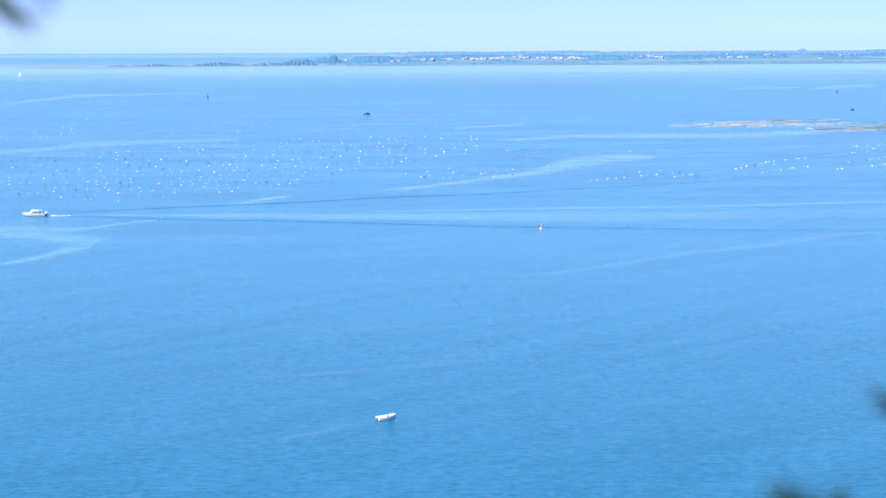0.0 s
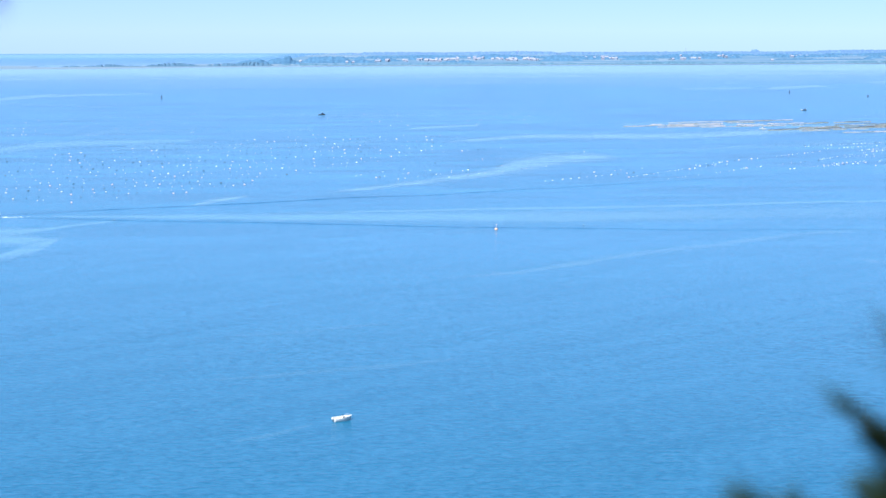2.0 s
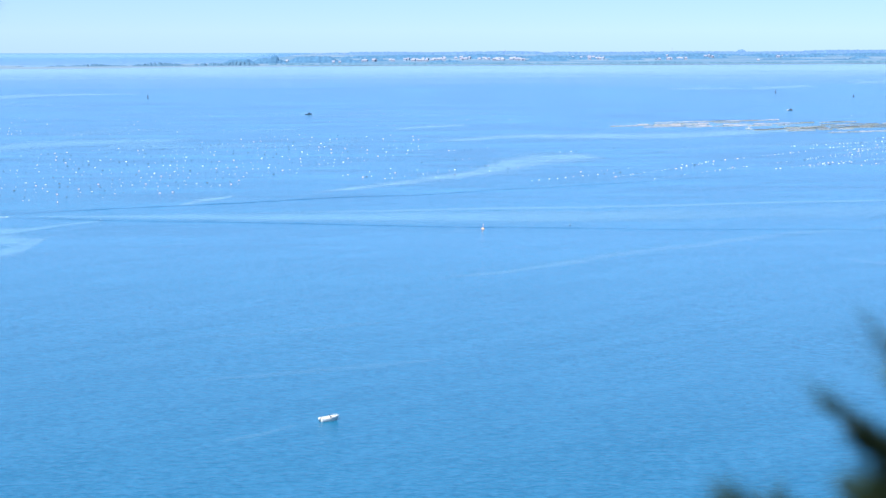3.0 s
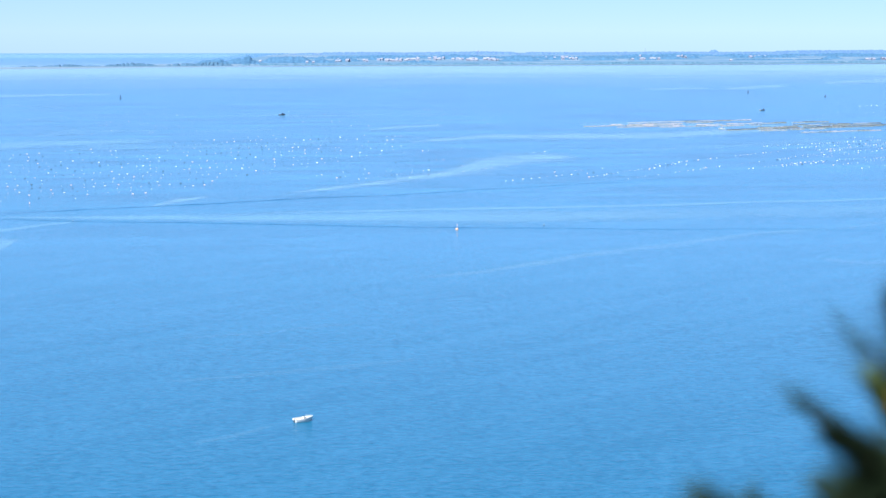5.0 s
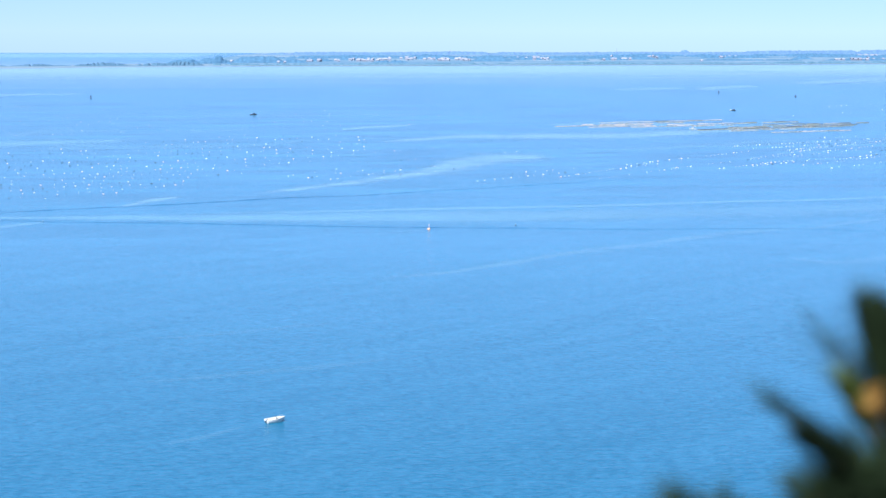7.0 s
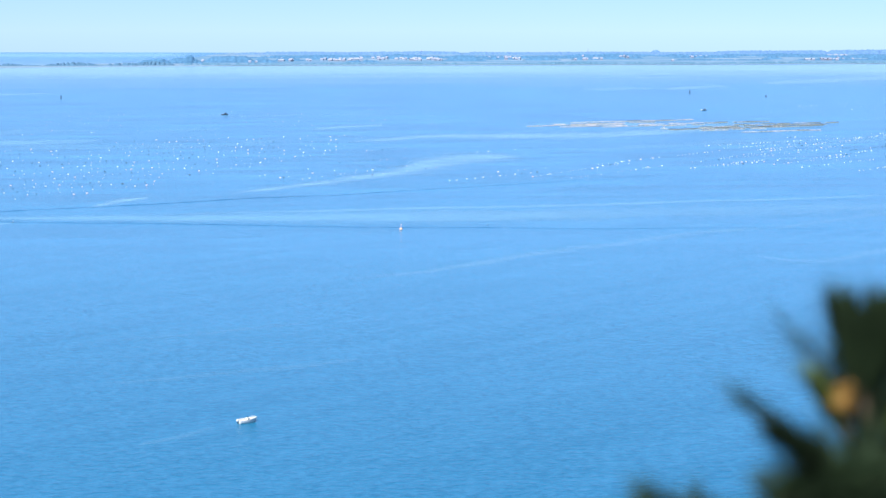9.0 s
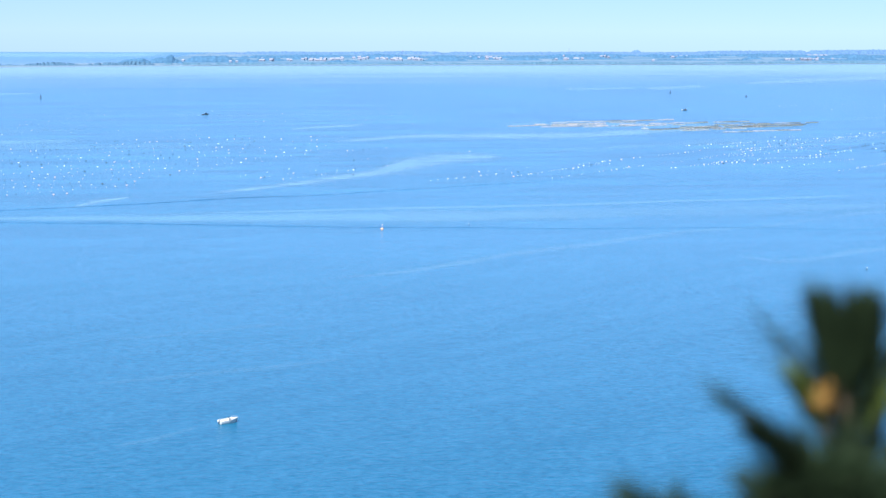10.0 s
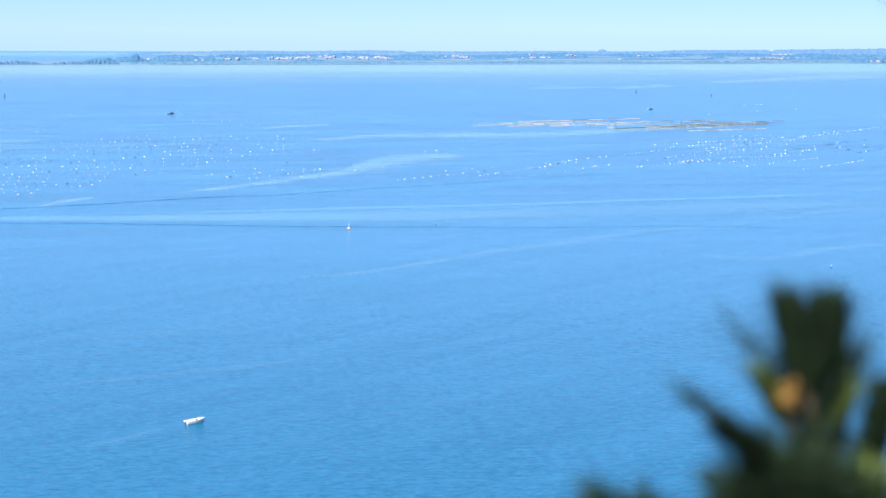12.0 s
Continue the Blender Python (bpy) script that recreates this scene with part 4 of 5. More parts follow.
# ---- sea marks ----
def beacon(x, y, h, label):
    thing = empty("beacon_buoy", pose(x, y, 0, 0, 3, 20), label, "sea mark", "sea marks")
    part("float_body", lathe(bmesh.new(), [(0.3, -0.5), (1.0, -0.25), (1.05, 0.35), (0.8, 0.6), (0.3, 0.7)], 14), DARK_PAINT, thing, "", True)
    for k in range(4):
        w = k * math.tau / 4
        part("lattice_leg", tube(bmesh.new(), [(0.62 * math.cos(w), 0.62 * math.sin(w), 0.6), (0.2 * math.cos(w), 0.2 * math.sin(w), h * 0.75)], 0.06, 6), DARK_PAINT, thing)
    part("daymark", lathe(bmesh.new(), [(0.75, h * 0.36), (0.62, h * 0.5), (0.4, h * 0.72), (0.1, h * 0.76)], 10), DARK_PAINT, thing)
    lamp = part("top_pole", tube(bmesh.new(), [(0, 0, h * 0.74), (0, 0, h)], 0.07, 6), DARK_PAINT, thing)
    part("topmark", lathe(bmesh.new(), [(0.06, h * 0.86), (0.34, h * 0.88), (0.34, h * 0.96), (0.06, h)], 10), DARK_PAINT, lamp)
    return thing


beacon(-256.3, 1640, 4.5, "dark conical sea mark standing on the water")
beacon(456.9, 1740, 4.0, "dark conical sea mark standing on the water")
beacon(516.3, 1635, 2.7, "small dark sea mark standing on the water")


def marker_buoy(x, y, r, body, label, staff):
    thing = empty("marker_buoy", pose(x, y, 0, 0, 4, 0), label, "buoy", "marker buoys")
    part("float_body", lathe(bmesh.new(), [(r * 0.3, -r * 0.55), (r * 0.85, -r * 0.3), (r, r * 0.2), (r * 0.85, r * 0.75), (r * 0.3, r * 1.05)], 16), body, thing, "", True)
    part("waterline_band", lathe(bmesh.new(), [(r * 0.90, -r * 0.22), (r * 1.015, r * 0.0), (r * 1.02, r * 0.12), (r * 0.95, r * 0.14)], 16), DARK_FLOAT, thing, "dark band at the waterline")
    pole = part("staff", tube(bmesh.new(), [(0, 0, r), (0, 0, r + staff)], 0.04, 6), PINK_FLOAT, thing)
    part("topmark", box(bmesh.new(), 0, 0, r + staff, 0.26, 0.06, 0.28, None, 0.02), PINK_FLOAT, pole)
    part("lifting_eye", tube(bmesh.new(), [(0.12 * math.cos(k * math.tau / 10) + r * 0.3, 0, r * 1.0 + 0.12 * math.sin(k * math.tau / 10)) for k in range(11)], 0.02, 5), STEEL, thing)
    return thing


marker_buoy(35.8, 543, 0.56, CREAM, "cream and orange marker buoy with a thin pink staff", 1.1)
marker_buoy(-139, 637.3, 0.3, PINK_FLOAT, "faded pink marker buoy at the edge of the floats", 0.12)


def stake(x, y, h, label):
    thing = empty("mooring_stake", pose(x, y, 0, 2, 3, 0), label, "stake", "mooring stakes")
    part("pole", tube(bmesh.new(), [(0, 0, -1.0), (0.02, 0, h * 0.55)], [0.09, 0.08], 8), DARK_PAINT, thing)
    part("white_top", tube(bmesh.new(), [(0.02, 0, h * 0.55), (0.03, 0, h)], [0.075, 0.07], 8), WHITE_FLOAT, thing, "white painted top")
    part("small_float", lathe(bmesh.new(), [(0.1, -0.15), (0.26, 0.0), (0.2, 0.18), (0.05, 0.24)], 10), DARK_FLOAT, thing)
    return thing


stake(177.5, 436.3, 0.8, "thin dark stake with a white top")
stake(-109.3, 574.6, 0.7, "thin dark stake with a white top")
stake(69.0, 551.9, 0.8, "thin dark stake with a white top")


# ---- mussel farm ----
def float_kind(material, label, name="mussel_float"):
    """One barrel float of a mussel line, lying in the water: barrel, two hoops, rope."""
    thing = empty(name, pose(0, -40, -8), label, "float", "mussel line floats")
    turn = Matrix.Rotation(math.pi / 2, 4, "Y")
    bm = lathe(bmesh.new(), [(0.12, -0.72), (0.34, -0.66), (0.42, -0.3), (0.44, 0.0), (0.42, 0.3), (0.34, 0.66), (0.12, 0.72)], 10)
    bmesh.ops.transform(bm, matrix=Matrix.Translation((0, 0, 0.16)) @ turn, verts=bm.verts)
    part("barrel", bm, material, thing, "", True)
    for x in (-0.36, 0.36):
        bm = lathe(bmesh.new(), [(0.43, -0.04), (0.455, -0.03), (0.455, 0.03), (0.43, 0.04)], 10)
        bmesh.ops.transform(bm, matrix=Matrix.Translation((x, 0, 0.16)) @ turn, verts=bm.verts)
        part("rope_hoop", bm, ROPE, thing)
    return thing


FLOATS = [float_kind(WHITE_FLOAT, "white plastic barrel float on a mussel line"), float_kind(PINK_FLOAT, "faded pink barrel float on a mussel line"),
          float_kind(DARK_FLOAT, "black barrel float on a mussel line")]
ALONG = Vector((0.78, 0.626, 0))


def float_rows():
    """Rows of floats: first float, direction, length, spacing, share of white, of pink, share present, size."""
    pick = random.Random(11)
    rows_ = []
    # the near field towards the spit
    for k, (x0, y0, x1, y1) in enumerate((
            (-148, 638, -76, 692), (-159, 644, -64, 718), (-171, 651, -51, 746), (-184, 658, -37, 776), (-196, 664, -22, 809), (-216, 666, -6, 844), (-220, 680, 12, 883), (-225, 695, 31, 926),
            (-230, 711, 42, 963), (-235, 727, 44, 993), (-241, 744, 45, 1025), (-247, 762, 30, 1042), (-253, 781, 15, 1060), (-259, 801, -10, 1070), (-266, 822, -34, 1081), (18, 824, 146, 924), (22, 776, 104, 843), (12, 885, 81, 944), (88, 756, 137, 792), (-24, 749, 5, 791), (-18, 734, 22, 787), (-1, 733, 40, 785), (21, 738, 84, 806))):
        way = Vector((x1 - x0, y1 - y0, 0))
        white, pink = (0.32, 0.44) if k < 8 else (0.17, 0.26) if k < 19 else (0.40, 0.40)
        rows_.append((Vector((x0, y0, 0)), way.normalized(), way.length, 5.6 if k < 8 else 4.8, white, pink, 0.74 if k else 0.4, 1.0 if k < 8 or k > 18 else 0.92))
    # the field beside the rafts, whose rows show clearly: ends of each row, spacing, white, pink, share
    for x0, y0, x1, y1, step, white, pink, share in (
            (254, 930, 423, 1021, 3.2, 0.75, 0.2, 0.7), (262, 912, 372, 972, 3.2, 0.55, 0.4, 0.6), (277, 896, 340, 947, 3.0, 0.4, 0.5, 0.8), (234, 833, 297, 903, 3.6, 0.6, 0.35, 0.6),
            (264, 776, 328, 828, 3.2, 0.7, 0.25, 0.75), (133, 729, 197, 796, 4.0, 0.5, 0.45, 0.6), (120, 745, 190, 820, 5.0, 0.6, 0.35, 0.5), (291, 757, 352, 814, 3.6, 0.65, 0.3, 0.7),
            (236, 810, 291, 843, 3.4, 0.6, 0.35, 0.7), (205, 778, 262, 826, 3.8, 0.55, 0.4, 0.6), (330, 1000, 440, 1050, 4.0, 0.85, 0.1, 0.6), (70, 720, 130, 770, 6.0, 0.6, 0.35, 0.5), (262, 845, 330, 905, 4.0, 0.5, 0.4, 0.5),
            (159, 803, 255, 893, 4.2, 0.55, 0.38, 0.6), (179, 781, 270, 862, 4.2, 0.55, 0.38, 0.6), (226, 790, 292, 843, 4.2, 0.55, 0.38, 0.6), (286, 828, 358, 897, 4.2, 0.55, 0.38, 0.6),
            (270, 862, 348, 931, 4.2, 0.55, 0.38, 0.6), (365, 976, 486, 1099, 4.2, 0.55, 0.38, 0.6), (114, 737, 178, 816, 4.2, 0.55, 0.38, 0.6), (255, 794, 328, 856, 4.2, 0.55, 0.38, 0.6),
            (323, 878, 418, 966, 2.0, 0.03, 0.02, 0.85), (336, 908, 400, 955, 2.0, 0.03, 0.02, 0.85), (361, 857, 420, 915, 2.0, 0.02, 0.02, 0.9), (317, 857, 401, 926, 2.2, 0.1, 0.05, 0.7), (345, 862, 430, 940, 2.2, 0.03, 0.02, 0.8)):
        way = Vector((x1 - x0, y1 - y0, 0))
        rows_.append((Vector((x0, y0, 0)), way.normalized(), way.length, step, white * 0.95, pink, min(0.95, share * (1.2 if white > 0.2 else 0.75)), 1.02))
    # far rows
    for k in range(8):
        rows_.append((Vector((-321 - 10 * k, 1006 + 32.5 * k, 0)), Vector((0.90, 0.44, 0)).normalized(), 230 + 5 * k, 3.0, 0.16, 0.18, 0.66, 0.75))
    for k in range(5):
        rows_.append((Vector((-104 - 5 * k, 1142 + 54 * k, 0)), Vector((0.986, 0.166, 0)), 240 + 10 * k, 6.0, 0.16, 0.40, 0.45, 0.66))
    for k in range(4):
        rows_.append((Vector((400 + k * 14, 1270 + k * 40, 0)), ALONG, 260, 11, 0.7, 0.1, 0.4, 1.1))
    places = []
    for start, way, length, step, white, pink, share, size in rows_:
        slip = pick.random()
        for i in range(int(length / step)):
            if pick.random() > share:
                continue
            p = start + way * ((i + slip + pick.uniform(-0.22, 0.22)) * step) + Vector((pick.uniform(-0.4, 0.4), pick.uniform(-0.5, 0.5), 0))
            u = pick.random()
            kind = 0 if u < white else 1 if u < white + pink else 2
            places.append((p.y, p, kind, size * pick.choice((0.28, 0.34, 0.40, 0.48, 0.72)) * (0.86, 0.92, 1.0)[kind], pick.uniform(-35, 35)))
    places.sort(key=lambda q: q[0])
    return places


def lay_floats(places, single=290):
    for _, p, kind, size, turn in places[:single]:
        copy_thing(FLOATS[kind], pose(p.x, p.y, 0, 0, 0, turn) @ Matrix.Diagonal((size, size, size * 0.7, 1)))
    ball = lathe(bmesh.new(), [(0.12, -0.72), (0.38, -0.6), (0.44, 0.0), (0.38, 0.6), (0.12, 0.72)], 8)
    ball.verts.index_update()
    bv = [Matrix.Rotation(math.pi / 2, 4, "Y") @ v.co + Vector((0, 0, 0.16)) for v in ball.verts]
    bf = [[v.index for v in f.verts] for f in ball.faces]
    ball.free()
    for kind, material, label in ((0, WHITE_FLOAT, "far white floats of the mussel lines"), (1, PINK_FLOAT, "far faded pink floats of the mussel lines"), (2, DARK_FLOAT, "far black floats of the mussel lines")):
        vs, fs = [], []
        for _, p, k, size, turn in places[single:]:
            if k != kind:
                continue
            m, n0 = pose(p.x, p.y, 0, 0, 0, turn) @ Matrix.Diagonal((size, size, size * 0.7, 1)), len(vs)
            vs += [tuple(m @ v) for v in bv]
            fs += [[n0 + i for i in f] for f in bf]
        mesh = bpy.data.meshes.new("far_floats")
        mesh.from_pydata(vs, [], fs)
        mesh.materials.append(material)
        tagged(new("far_floats", mesh), label, "float", kind="stuff")


lay_floats(float_rows())
for master in FLOATS:
    for child in list(master.children):
        bpy.data.objects.remove(child)
    bpy.data.objects.remove(master)


def raft_kind(material, label, length, wide, drums, heaps):
    """A mussel raft: two long pontoons, cross beams, a walkway plank, dark drums and heaps of nets."""
    thing = empty("mussel_raft", pose(0, 0, 0), label, "raft", "mussel rafts")
    for s in (1, -1):
        part("pontoon", tube(bmesh.new(), [(-length / 2, s * wide * 0.42, 0.04), (length / 2, s * wide * 0.42, 0.04)], 0.12, 8), material, thing)
    count = int(length / 1.6)
    for k in range(count):
        x = -length / 2 + (k + 0.5) * length / count
        part("cross_beam", box(bmesh.new(), x, 0, 0.16, 0.14, wide, 0.1), material, thing)
    part("plank", box(bmesh.new(), 0, -wide * 0.2, 0.27, length * 0.96, 0.22, 0.06), material, thing)
    for k in range(drums):
        bm = lathe(bmesh.new(), [(0.13, -0.55), (0.17, -0.5), (0.19, 0), (0.17, 0.5), (0.13, 0.55)], 9)
        bmesh.ops.transform(bm, matrix=Matrix.Translation(((k + 0.5) / drums * length - length / 2, -wide * 0.38, 0.5)) @ Matrix.Rotation(math.pi / 2, 4, "Y"), verts=bm.verts)
        part("drum", bm, RAFT_BROWN, thing, "dark wet drum", True)
    for k in range(heaps):
        bm = lathe(bmesh.new(), [(0.85, 0.22), (0.75, 0.32), (0.4, 0.40), (0.1, 0.42)], 9)
        bmesh.ops.translate(bm, verts=bm.verts, vec=((k + 0.4) / heaps * length - length / 2, (k % 3 - 1) * wide * 0.2, 0))
        part("net_heap", bm, RAFT_PINK, thing, "heap of faded pinkish nets", True)
    return thing


def raft_field():
    kinds = [raft_kind(RAFT_TAN, "pale mussel raft of bleached timber", 12, 1.8, 0, 2), raft_kind(RAFT_OCHRE, "ochre mussel raft carrying a row of dark drums", 11, 1.6, 8, 0),
             raft_kind(RAFT_OCHRE, "ochre mussel raft with a few dark drums and nets", 10, 1.8, 3, 2), raft_kind(RAFT_TAN, "pale mussel raft heaped with pinkish nets", 9, 1.8, 0, 5)]
    pick = random.Random(21)
    # front row start, length of the row, kinds: rows lie behind one another
    lines = [((270, 1086), 110, (1, 1, 2, 1, 0)), ((292, 1078), 62, (2, 0)), ((318, 1058), 60, (0, 2, 3)), ((286, 1094), 115, (1, 2, 1)), ((300, 1112), 110, (1, 2, 1)), ((336, 1140), 100, (1, 0, 1)),
             ((318, 1165), 60, (2, 1)), ((172, 1136), 56, (0, 3, 0)), ((196, 1124), 50, (3, 0)), ((196, 1152), 90, (3, 0, 2, 0)), ((214, 1178), 110, (0, 0, 3)), ((228, 1122), 62, (0, 3)),
             ((262, 1150), 60, (3, 0)), ((250, 1190), 70, (0, 1)), ((206, 1140), 40, (0, 3)), ((256, 1128), 50, (2, 3))]
    for (x, y), length, mix_ in lines:
        pos, k = 0.0, 0
        while pos < length:
            pick_kind = mix_[k % len(mix_)]
            size = (12, 11, 10, 9)[pick_kind]
            p = Vector((x, y, 0)) + Vector((0.955, 0.295, 0)) * (pos + size / 2) + Vector((0, pick.uniform(-2.5, 2.5), 0))
            copy_thing(kinds[pick_kind], pose(p.x, p.y, 0, 0, 0, 12 + pick.uniform(-5, 5)) @ Matrix.Diagonal((1.06, 1.7, pick.uniform(0.9, 1.3), 1)))
            pos += size + pick.choice((0.6, 0.8, 1, 2, 6))
            k += 1
    for master in kinds:
        for child in list(master.children):
            bpy.data.objects.remove(child)
        bpy.data.objects.remove(master)


raft_field()


# ---- pines at the cliff's edge ----
def needles(bm, base, way, reach, count, length, spread, pick, thin=0.0011, droop=0.0):
    """Needles round a shoot: each a thin three-sided blade leaving the stem at a slant."""
    base, way = Vector(base), Vector(way).normalized()
    side = way.cross(Vector((0.3, 0.9, 0.2))).normalized()
    up = side.cross(way)
    for k in range(count):
        u, w = pick.random(), pick.uniform(0, math.tau)
        out = math.cos(w) * side + math.sin(w) * up
        slant = math.tan(radians(min(80, abs(pick.gauss(spread, spread * 0.35)))))
        d = (way + out * slant).normalized()
        p = base + way * (reach * u) + out * 0.004
        l = length * pick.uniform(0.55, 1.12)
        bend = Vector((0, 0, -droop * l)) + out * (0.06 * l)
        q, r = p + d * (l * 0.55) + bend * 0.3, p + d * l + bend
        s1 = d.cross(out).normalized() * thin
        s2 = out * thin * 0.6
        a_, b_, c_, e_, f_ = bm.verts.new(p - s1), bm.verts.new(p + s1), bm.verts.new(q + s1 + s2), bm.verts.new(q - s1 + s2), bm.verts.new(r)
        bm.faces.new((a_, b_, c_, e_)), bm.faces.new((e_, c_, f_))


def shoot(thing, foot, tip, count, length, spread, seed, material=NEEDLE, thick=0.006, start=0.45, thin=0.0011):
    """A twig from foot to tip, needled over its outer part."""
    pick = random.Random(seed)
    foot, tip = Vector(foot), Vector(tip)
    mid = foot.lerp(tip, 0.5) + Vector((0.006, -0.004, -0.008))
    twig = part("twig", tube(bmesh.new(), [foot, mid, tip], [thick, thick * 0.8, thick * 0.5], 7), BARK, thing, "", True)
    bm = bmesh.new()
    needles(bm, foot.lerp(tip, start), tip - foot, (tip - foot).length * (1 - start), count, length, spread, pick, thin)
    part("needles", bm, material, twig)
    return twig


def cliff_pine():
    thing = empty("pine_tree", pose(0, 0, 0), "young dark pine rooted on the cliff face", "tree")
    part("trunk", tube(bmesh.new(), smooth_line([(0.78, 1.75, 68.0), (0.72, 1.66, 69.2), (0.64, 1.55, 70.4), (0.600, 1.49, 71.45)], 5), [0.075 - 0.0042 * k for k in range(16)], 10), BARK, thing, "", True)
    # leading shoot with two tight needle brushes above a ring of buds
    leader = shoot(thing, (0.600, 1.49, 71.44), (0.589, 1.496, 71.620), 90, 0.115, 36, 1, thick=0.012)
    shoot(thing, (0.592, 1.496, 71.605), (0.608, 1.506, 71.684), 900, 0.066, 18, 2, start=0.1, thin=0.0013)
    shoot(thing, (0.584, 1.496, 71.605), (0.571, 1.506, 71.690), 520, 0.064, 13, 3, start=0.1, thin=0.0013)
    shoot(thing, (0.590, 1.496, 71.600), (0.590, 1.505, 71.65), 120, 0.120, 32, 4, start=0.1, thin=0.0009)
    shoot(thing, (0.588, 1.498, 71.590), (0.589, 1.505, 71.676), 620, 0.055, 17, 54, start=0.1, thin=0.0013)
    shoot(thing, (0.603, 1.492, 71.570), (0.620, 1.496, 71.650), 110, 0.070, 20, 55, start=0.1, thin=0.0012, thick=0.003)
    pick = random.Random(8)
    for k in range(6):
        w = k * 2.4
        c = Vector((0.558 + 0.011 * math.cos(w) * pick.uniform(0.4, 1), 1.476 + 0.009 * math.sin(w), 71.621 + pick.uniform(-0.010, 0.010)))
        bm = lathe(bmesh.new(), [(0.003, -0.012), (0.006, -0.007), (0.0068, 0.002), (0.0045, 0.009), (0.001, 0.013)], 8)
        bmesh.ops.transform(bm, matrix=Matrix.Translation(c) @ Euler((0.5 * math.cos(w), 0.5 * math.sin(w), 0)).to_matrix().to_4x4(), verts=bm.verts)
        part("bud", bm, BUD, leader, "orange-brown pollen bud", True)
    shoot(thing, (0.580, 1.486, 71.56), (0.536, 1.480, 71.634), 170, 0.045, 16, 5, YOUNG, start=0.3)
    shoot(thing, (0.600, 1.486, 71.56), (0.630, 1.478, 71.622), 70, 0.045, 16, 6, YOUNG, start=0.3)
    shoot(thing, (0.589, 1.49, 71.58), (0.562, 1.49, 71.63), 26, 0.125, 22, 24, start=0.2, thin=0.0011, thick=0.002)
    shoot(thing, (0.592, 1.49, 71.58), (0.622, 1.49, 71.63), 30, 0.115, 22, 25, start=0.2, thin=0.0011, thick=0.002)
    shoot(thing, (0.556, 1.49, 71.612), (0.522, 1.495, 71.668), 6, 0.085, 20, 51, start=0.2, thin=0.0011, thick=0.0008)
    shoot(thing, (0.560, 1.49, 71.615), (0.532, 1.495, 71.672), 4, 0.080, 18, 52, start=0.2, thin=0.0011, thick=0.0008)
    shoot(thing, (0.620, 1.49, 71.612), (0.648, 1.495, 71.672), 5, 0.075, 18, 53, start=0.2, thin=0.0011, thick=0.0008)
    # side boughs
    shoot(thing, (0.600, 1.49, 71.44), (0.524, 1.416, 71.56), 420, 0.075, 42, 19, start=0.1, thin=0.0013)
    shoot(thing, (0.527, 1.417, 71.565), (0.473, 1.408, 71.604), 220, 0.050, 19, 7, start=0.0, thin=0.0013, thick=0.003)
    shoot(thing, (0.484, 1.406, 71.594), (0.436, 1.405, 71.638), 48, 0.05, 12, 27, start=0.0, thin=0.0012, thick=0.003)
    shoot(thing, (0.590, 1.48, 71.42), (0.480, 1.403, 71.54), 520, 0.055, 40, 8, start=0.3, thin=0.0014)
    shoot(thing, (0.590, 1.48, 71.42), (0.505, 1.400, 71.55), 520, 0.055, 44, 18, start=0.3, thin=0.0014)
    shoot(thing, (0.590, 1.48, 71.43), (0.498, 1.404, 71.578), 180, 0.05, 22, 28, start=0.35, thin=0.0013)
    shoot(thing, (0.600, 1.49, 71.30), (0.340, 1.412, 71.521), 520, 0.05, 52, 9, start=0.8, thin=0.0014)
    shoot(thing, (0.600, 1.49, 71.30), (0.384, 1.409, 71.519), 460, 0.048, 46, 20, start=0.75, thin=0.0014)
    shoot(thing, (0.610, 1.49, 71.30), (0.624, 1.390, 71.55), 300, 0.05, 40, 10, YOUNG, start=0.6, thin=0.0013)
    shoot(thing, (0.630, 1.479, 71.45), (0.668, 1.485, 71.605), 620, 0.055, 22, 11, start=0.2, thin=0.0014)
    shoot(thing, (0.600, 1.48, 71.42), (0.560, 1.395, 71.555), 620, 0.060, 45, 12, start=0.3, thin=0.0014)
    shoot(thing, (0.600, 1.48, 71.42), (0.530, 1.395, 71.545), 520, 0.060, 45, 13, start=0.3, thin=0.0014)
    shoot(thing, (0.604, 1.48, 71.40), (0.604, 1.385, 71.535), 620, 0.060, 48, 14, start=0.3, thin=0.0014)
    shoot(thing, (0.600, 1.49, 71.42), (0.592, 1.470, 71.57), 520, 0.070, 38, 21, start=0.3, thin=0.0014)
    # boughs lower on the trunk
    pick = random.Random(41)
    for k in range(9):
        z, w = 69.3 + 0.16 * k, 2.4 * k
        foot = Vector((0.72 - 0.055 * (z - 69.2), 1.66 - 0.075 * (z - 69.2), z))
        reach = 0.55 - 0.03 * k
        tip = foot + Vector((math.cos(w) * reach, abs(math.sin(w)) * reach * 0.8, 0.12))
        bough = part("bough", tube(bmesh.new(), [foot, foot.lerp(tip, 0.5) + Vector((0, 0, -0.03)), tip], [0.016, 0.012, 0.006], 7), BARK, thing, "", True)
        bm = bmesh.new()
        for u in (0.45, 0.7, 0.95):
            needles(bm, foot.lerp(tip, u), tip - foot + Vector((pick.uniform(-0.2, 0.2), pick.uniform(-0.2, 0.2), 0.15)), 0.14, 130, 0.09, 40, pick, 0.0013)
        part("needles", bm, NEEDLE, bough)
    return thing


cliff_pine()


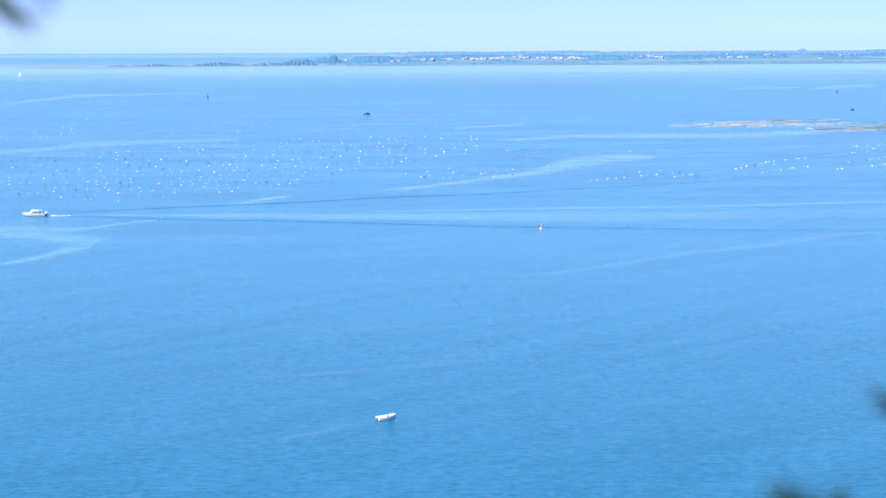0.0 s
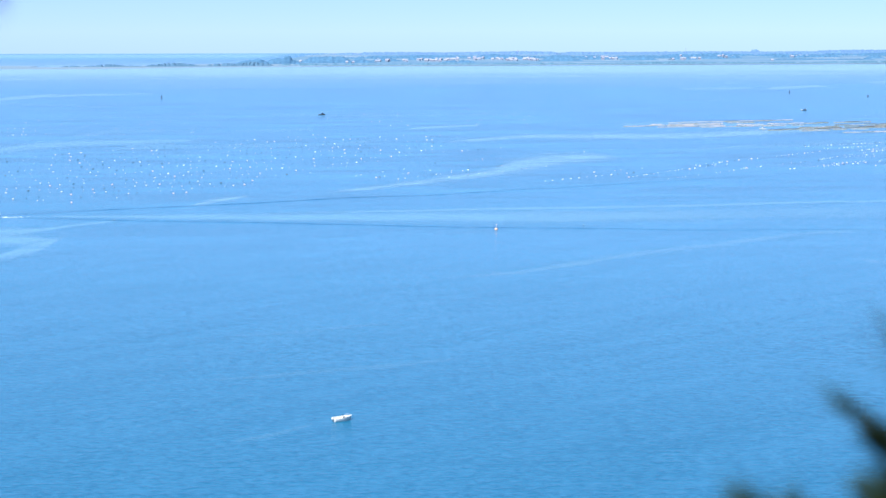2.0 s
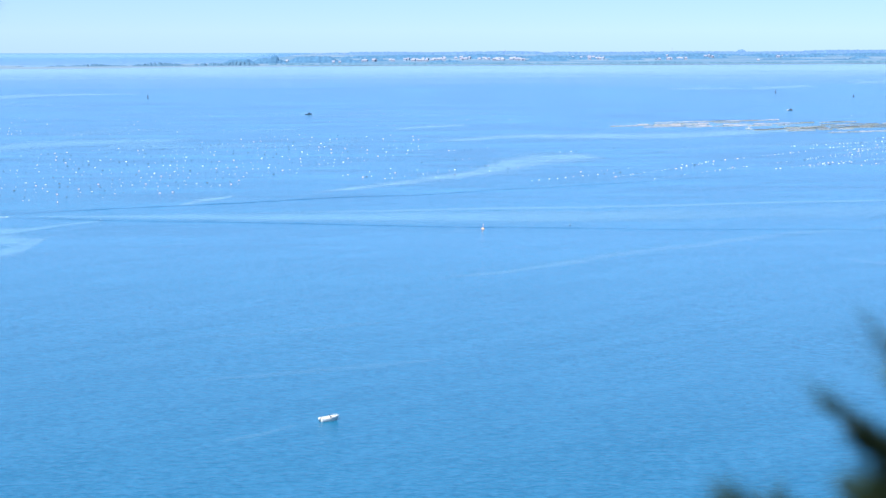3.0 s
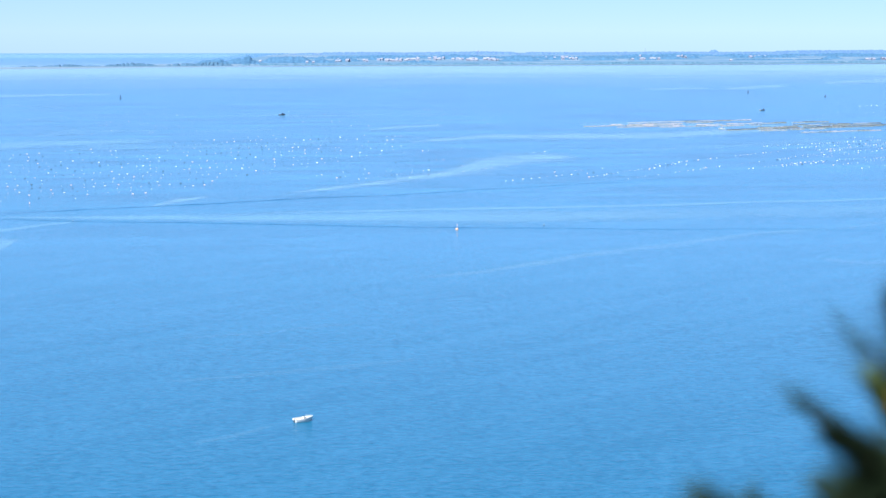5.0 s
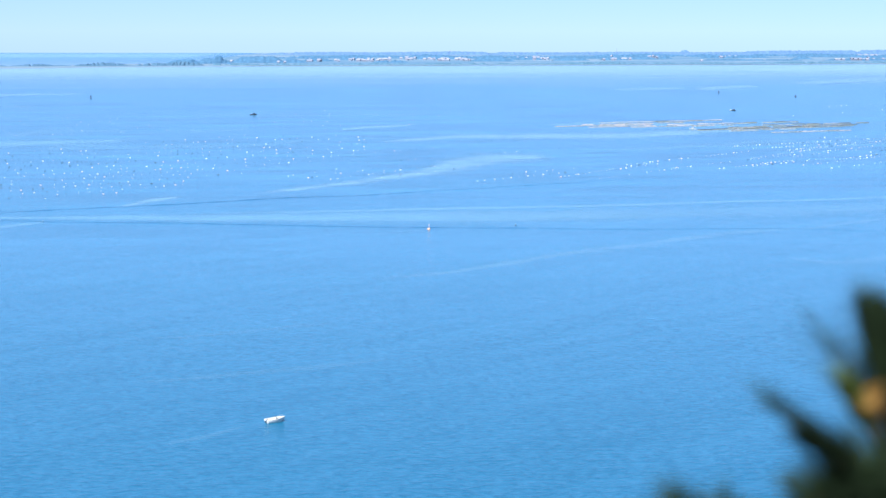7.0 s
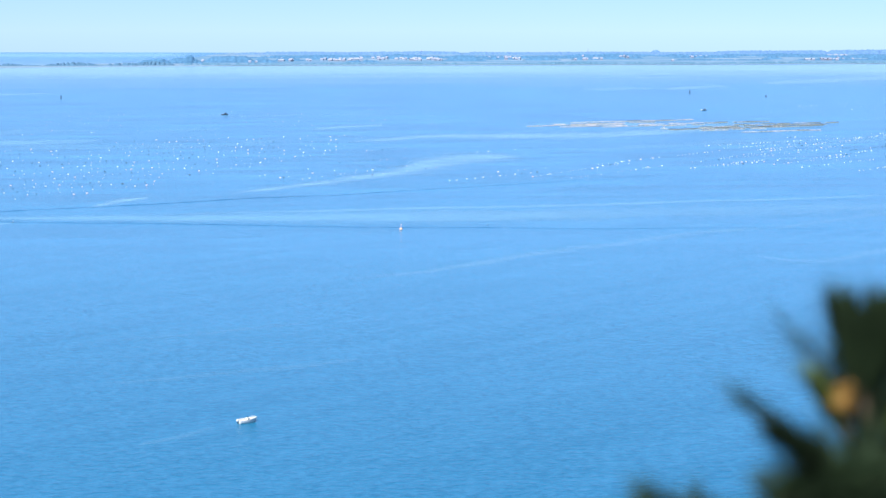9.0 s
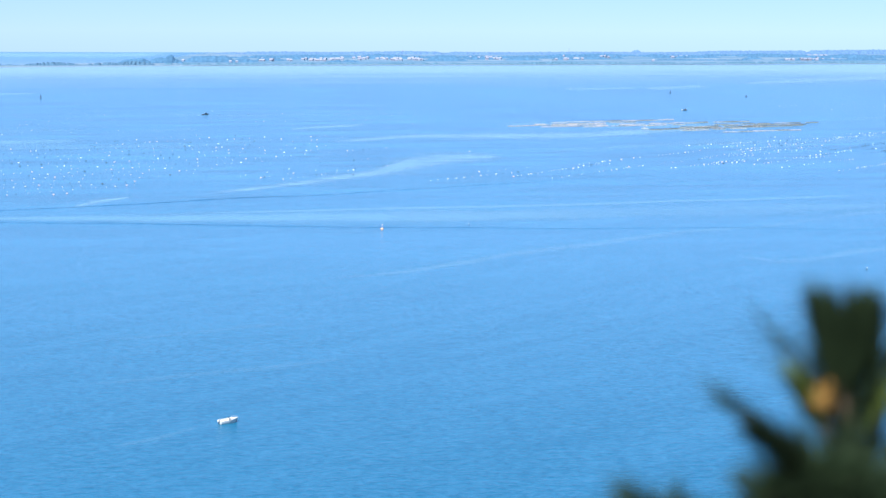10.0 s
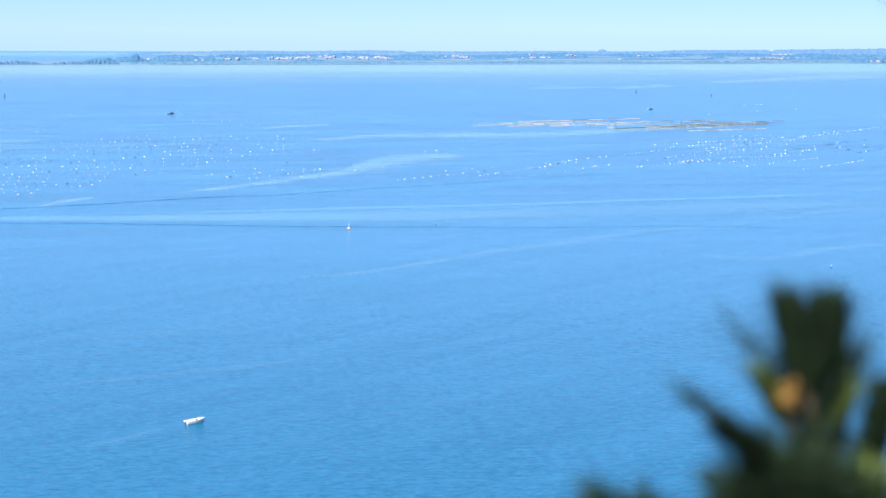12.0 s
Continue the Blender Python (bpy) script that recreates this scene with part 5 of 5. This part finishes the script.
def overhanging_pine():
    thing = empty("pine_tree", pose(0, 0, 0), "older pine beside the path with a twig hanging over the view", "tree")
    part("trunk", tube(bmesh.new(), smooth_line([(-1.7, 0.5, 70.0), (-1.6, 0.6, 71.5), (-1.45, 0.7, 73.2), (-1.5, 0.6, 75.5)], 5), [0.16 - 0.006 * k for k in range(16)], 12), BARK, thing, "", True)
    part("bough", tube(bmesh.new(), smooth_line([(-1.47, 0.68, 73.0), (-0.98, 1.05, 72.78), (-0.56, 1.18, 72.36), (-0.377, 1.2, 72.046)], 5), [0.035 - 0.0021 * k for k in range(16)], 8), BARK, thing, "", True)
    shoot(thing, (-0.377, 1.2, 72.047), (-0.336, 1.205, 72.009), 85, 0.028, 14, 31, thick=0.003, start=0.1, thin=0.0009)
    shoot(thing, (-0.372, 1.2, 72.07), (-0.318, 1.205, 72.032), 40, 0.026, 14, 32, thick=0.002, thin=0.0008)
    # a long bough across the path, whose twig dips in further along
    part("bough", tube(bmesh.new(), smooth_line([(-1.45, 0.7, 73.5), (-0.6, 1.05, 73.55), (0.2, 1.35, 73.2), (0.62, 1.55, 72.5), (0.72, 1.6, 72.14)], 5), [0.04 - 0.0016 * k for k in range(21)], 8), BARK, thing, "", True)
    shoot(thing, (0.72, 1.6, 72.145), (0.714, 1.60, 72.068), 110, 0.044, 16, 33, thick=0.004, start=0.1, thin=0.0013)
    # the crown, above the path
    pick = random.Random(43)
    for k in range(20):
        z, w = 73.5 + 0.11 * k, 2.4 * k + 0.6
        foot = Vector((-1.455 - 0.02 * (z - 73.2), 0.69 - 0.04 * (z - 73.2), z))
        reach = 0.8 - 0.027 * k
        tip = foot + Vector((math.cos(w) * reach, math.sin(w) * reach, 0.1 + 0.012 * k))
        bough = part("bough", tube(bmesh.new(), [foot, foot.lerp(tip, 0.5) + Vector((0, 0, -0.04)), tip], [0.022, 0.015, 0.006], 7), BARK, thing, "", True)
        bm = bmesh.new()
        for u in (0.35, 0.55, 0.75, 0.95):
            needles(bm, foot.lerp(tip, u), tip - foot + Vector((pick.uniform(-0.4, 0.4), pick.uniform(-0.4, 0.4), 0.2)), 0.18, 150, 0.10, 38, pick, 0.0015)
        part("needles", bm, NEEDLE, bough)
    return thing


overhanging_pine()
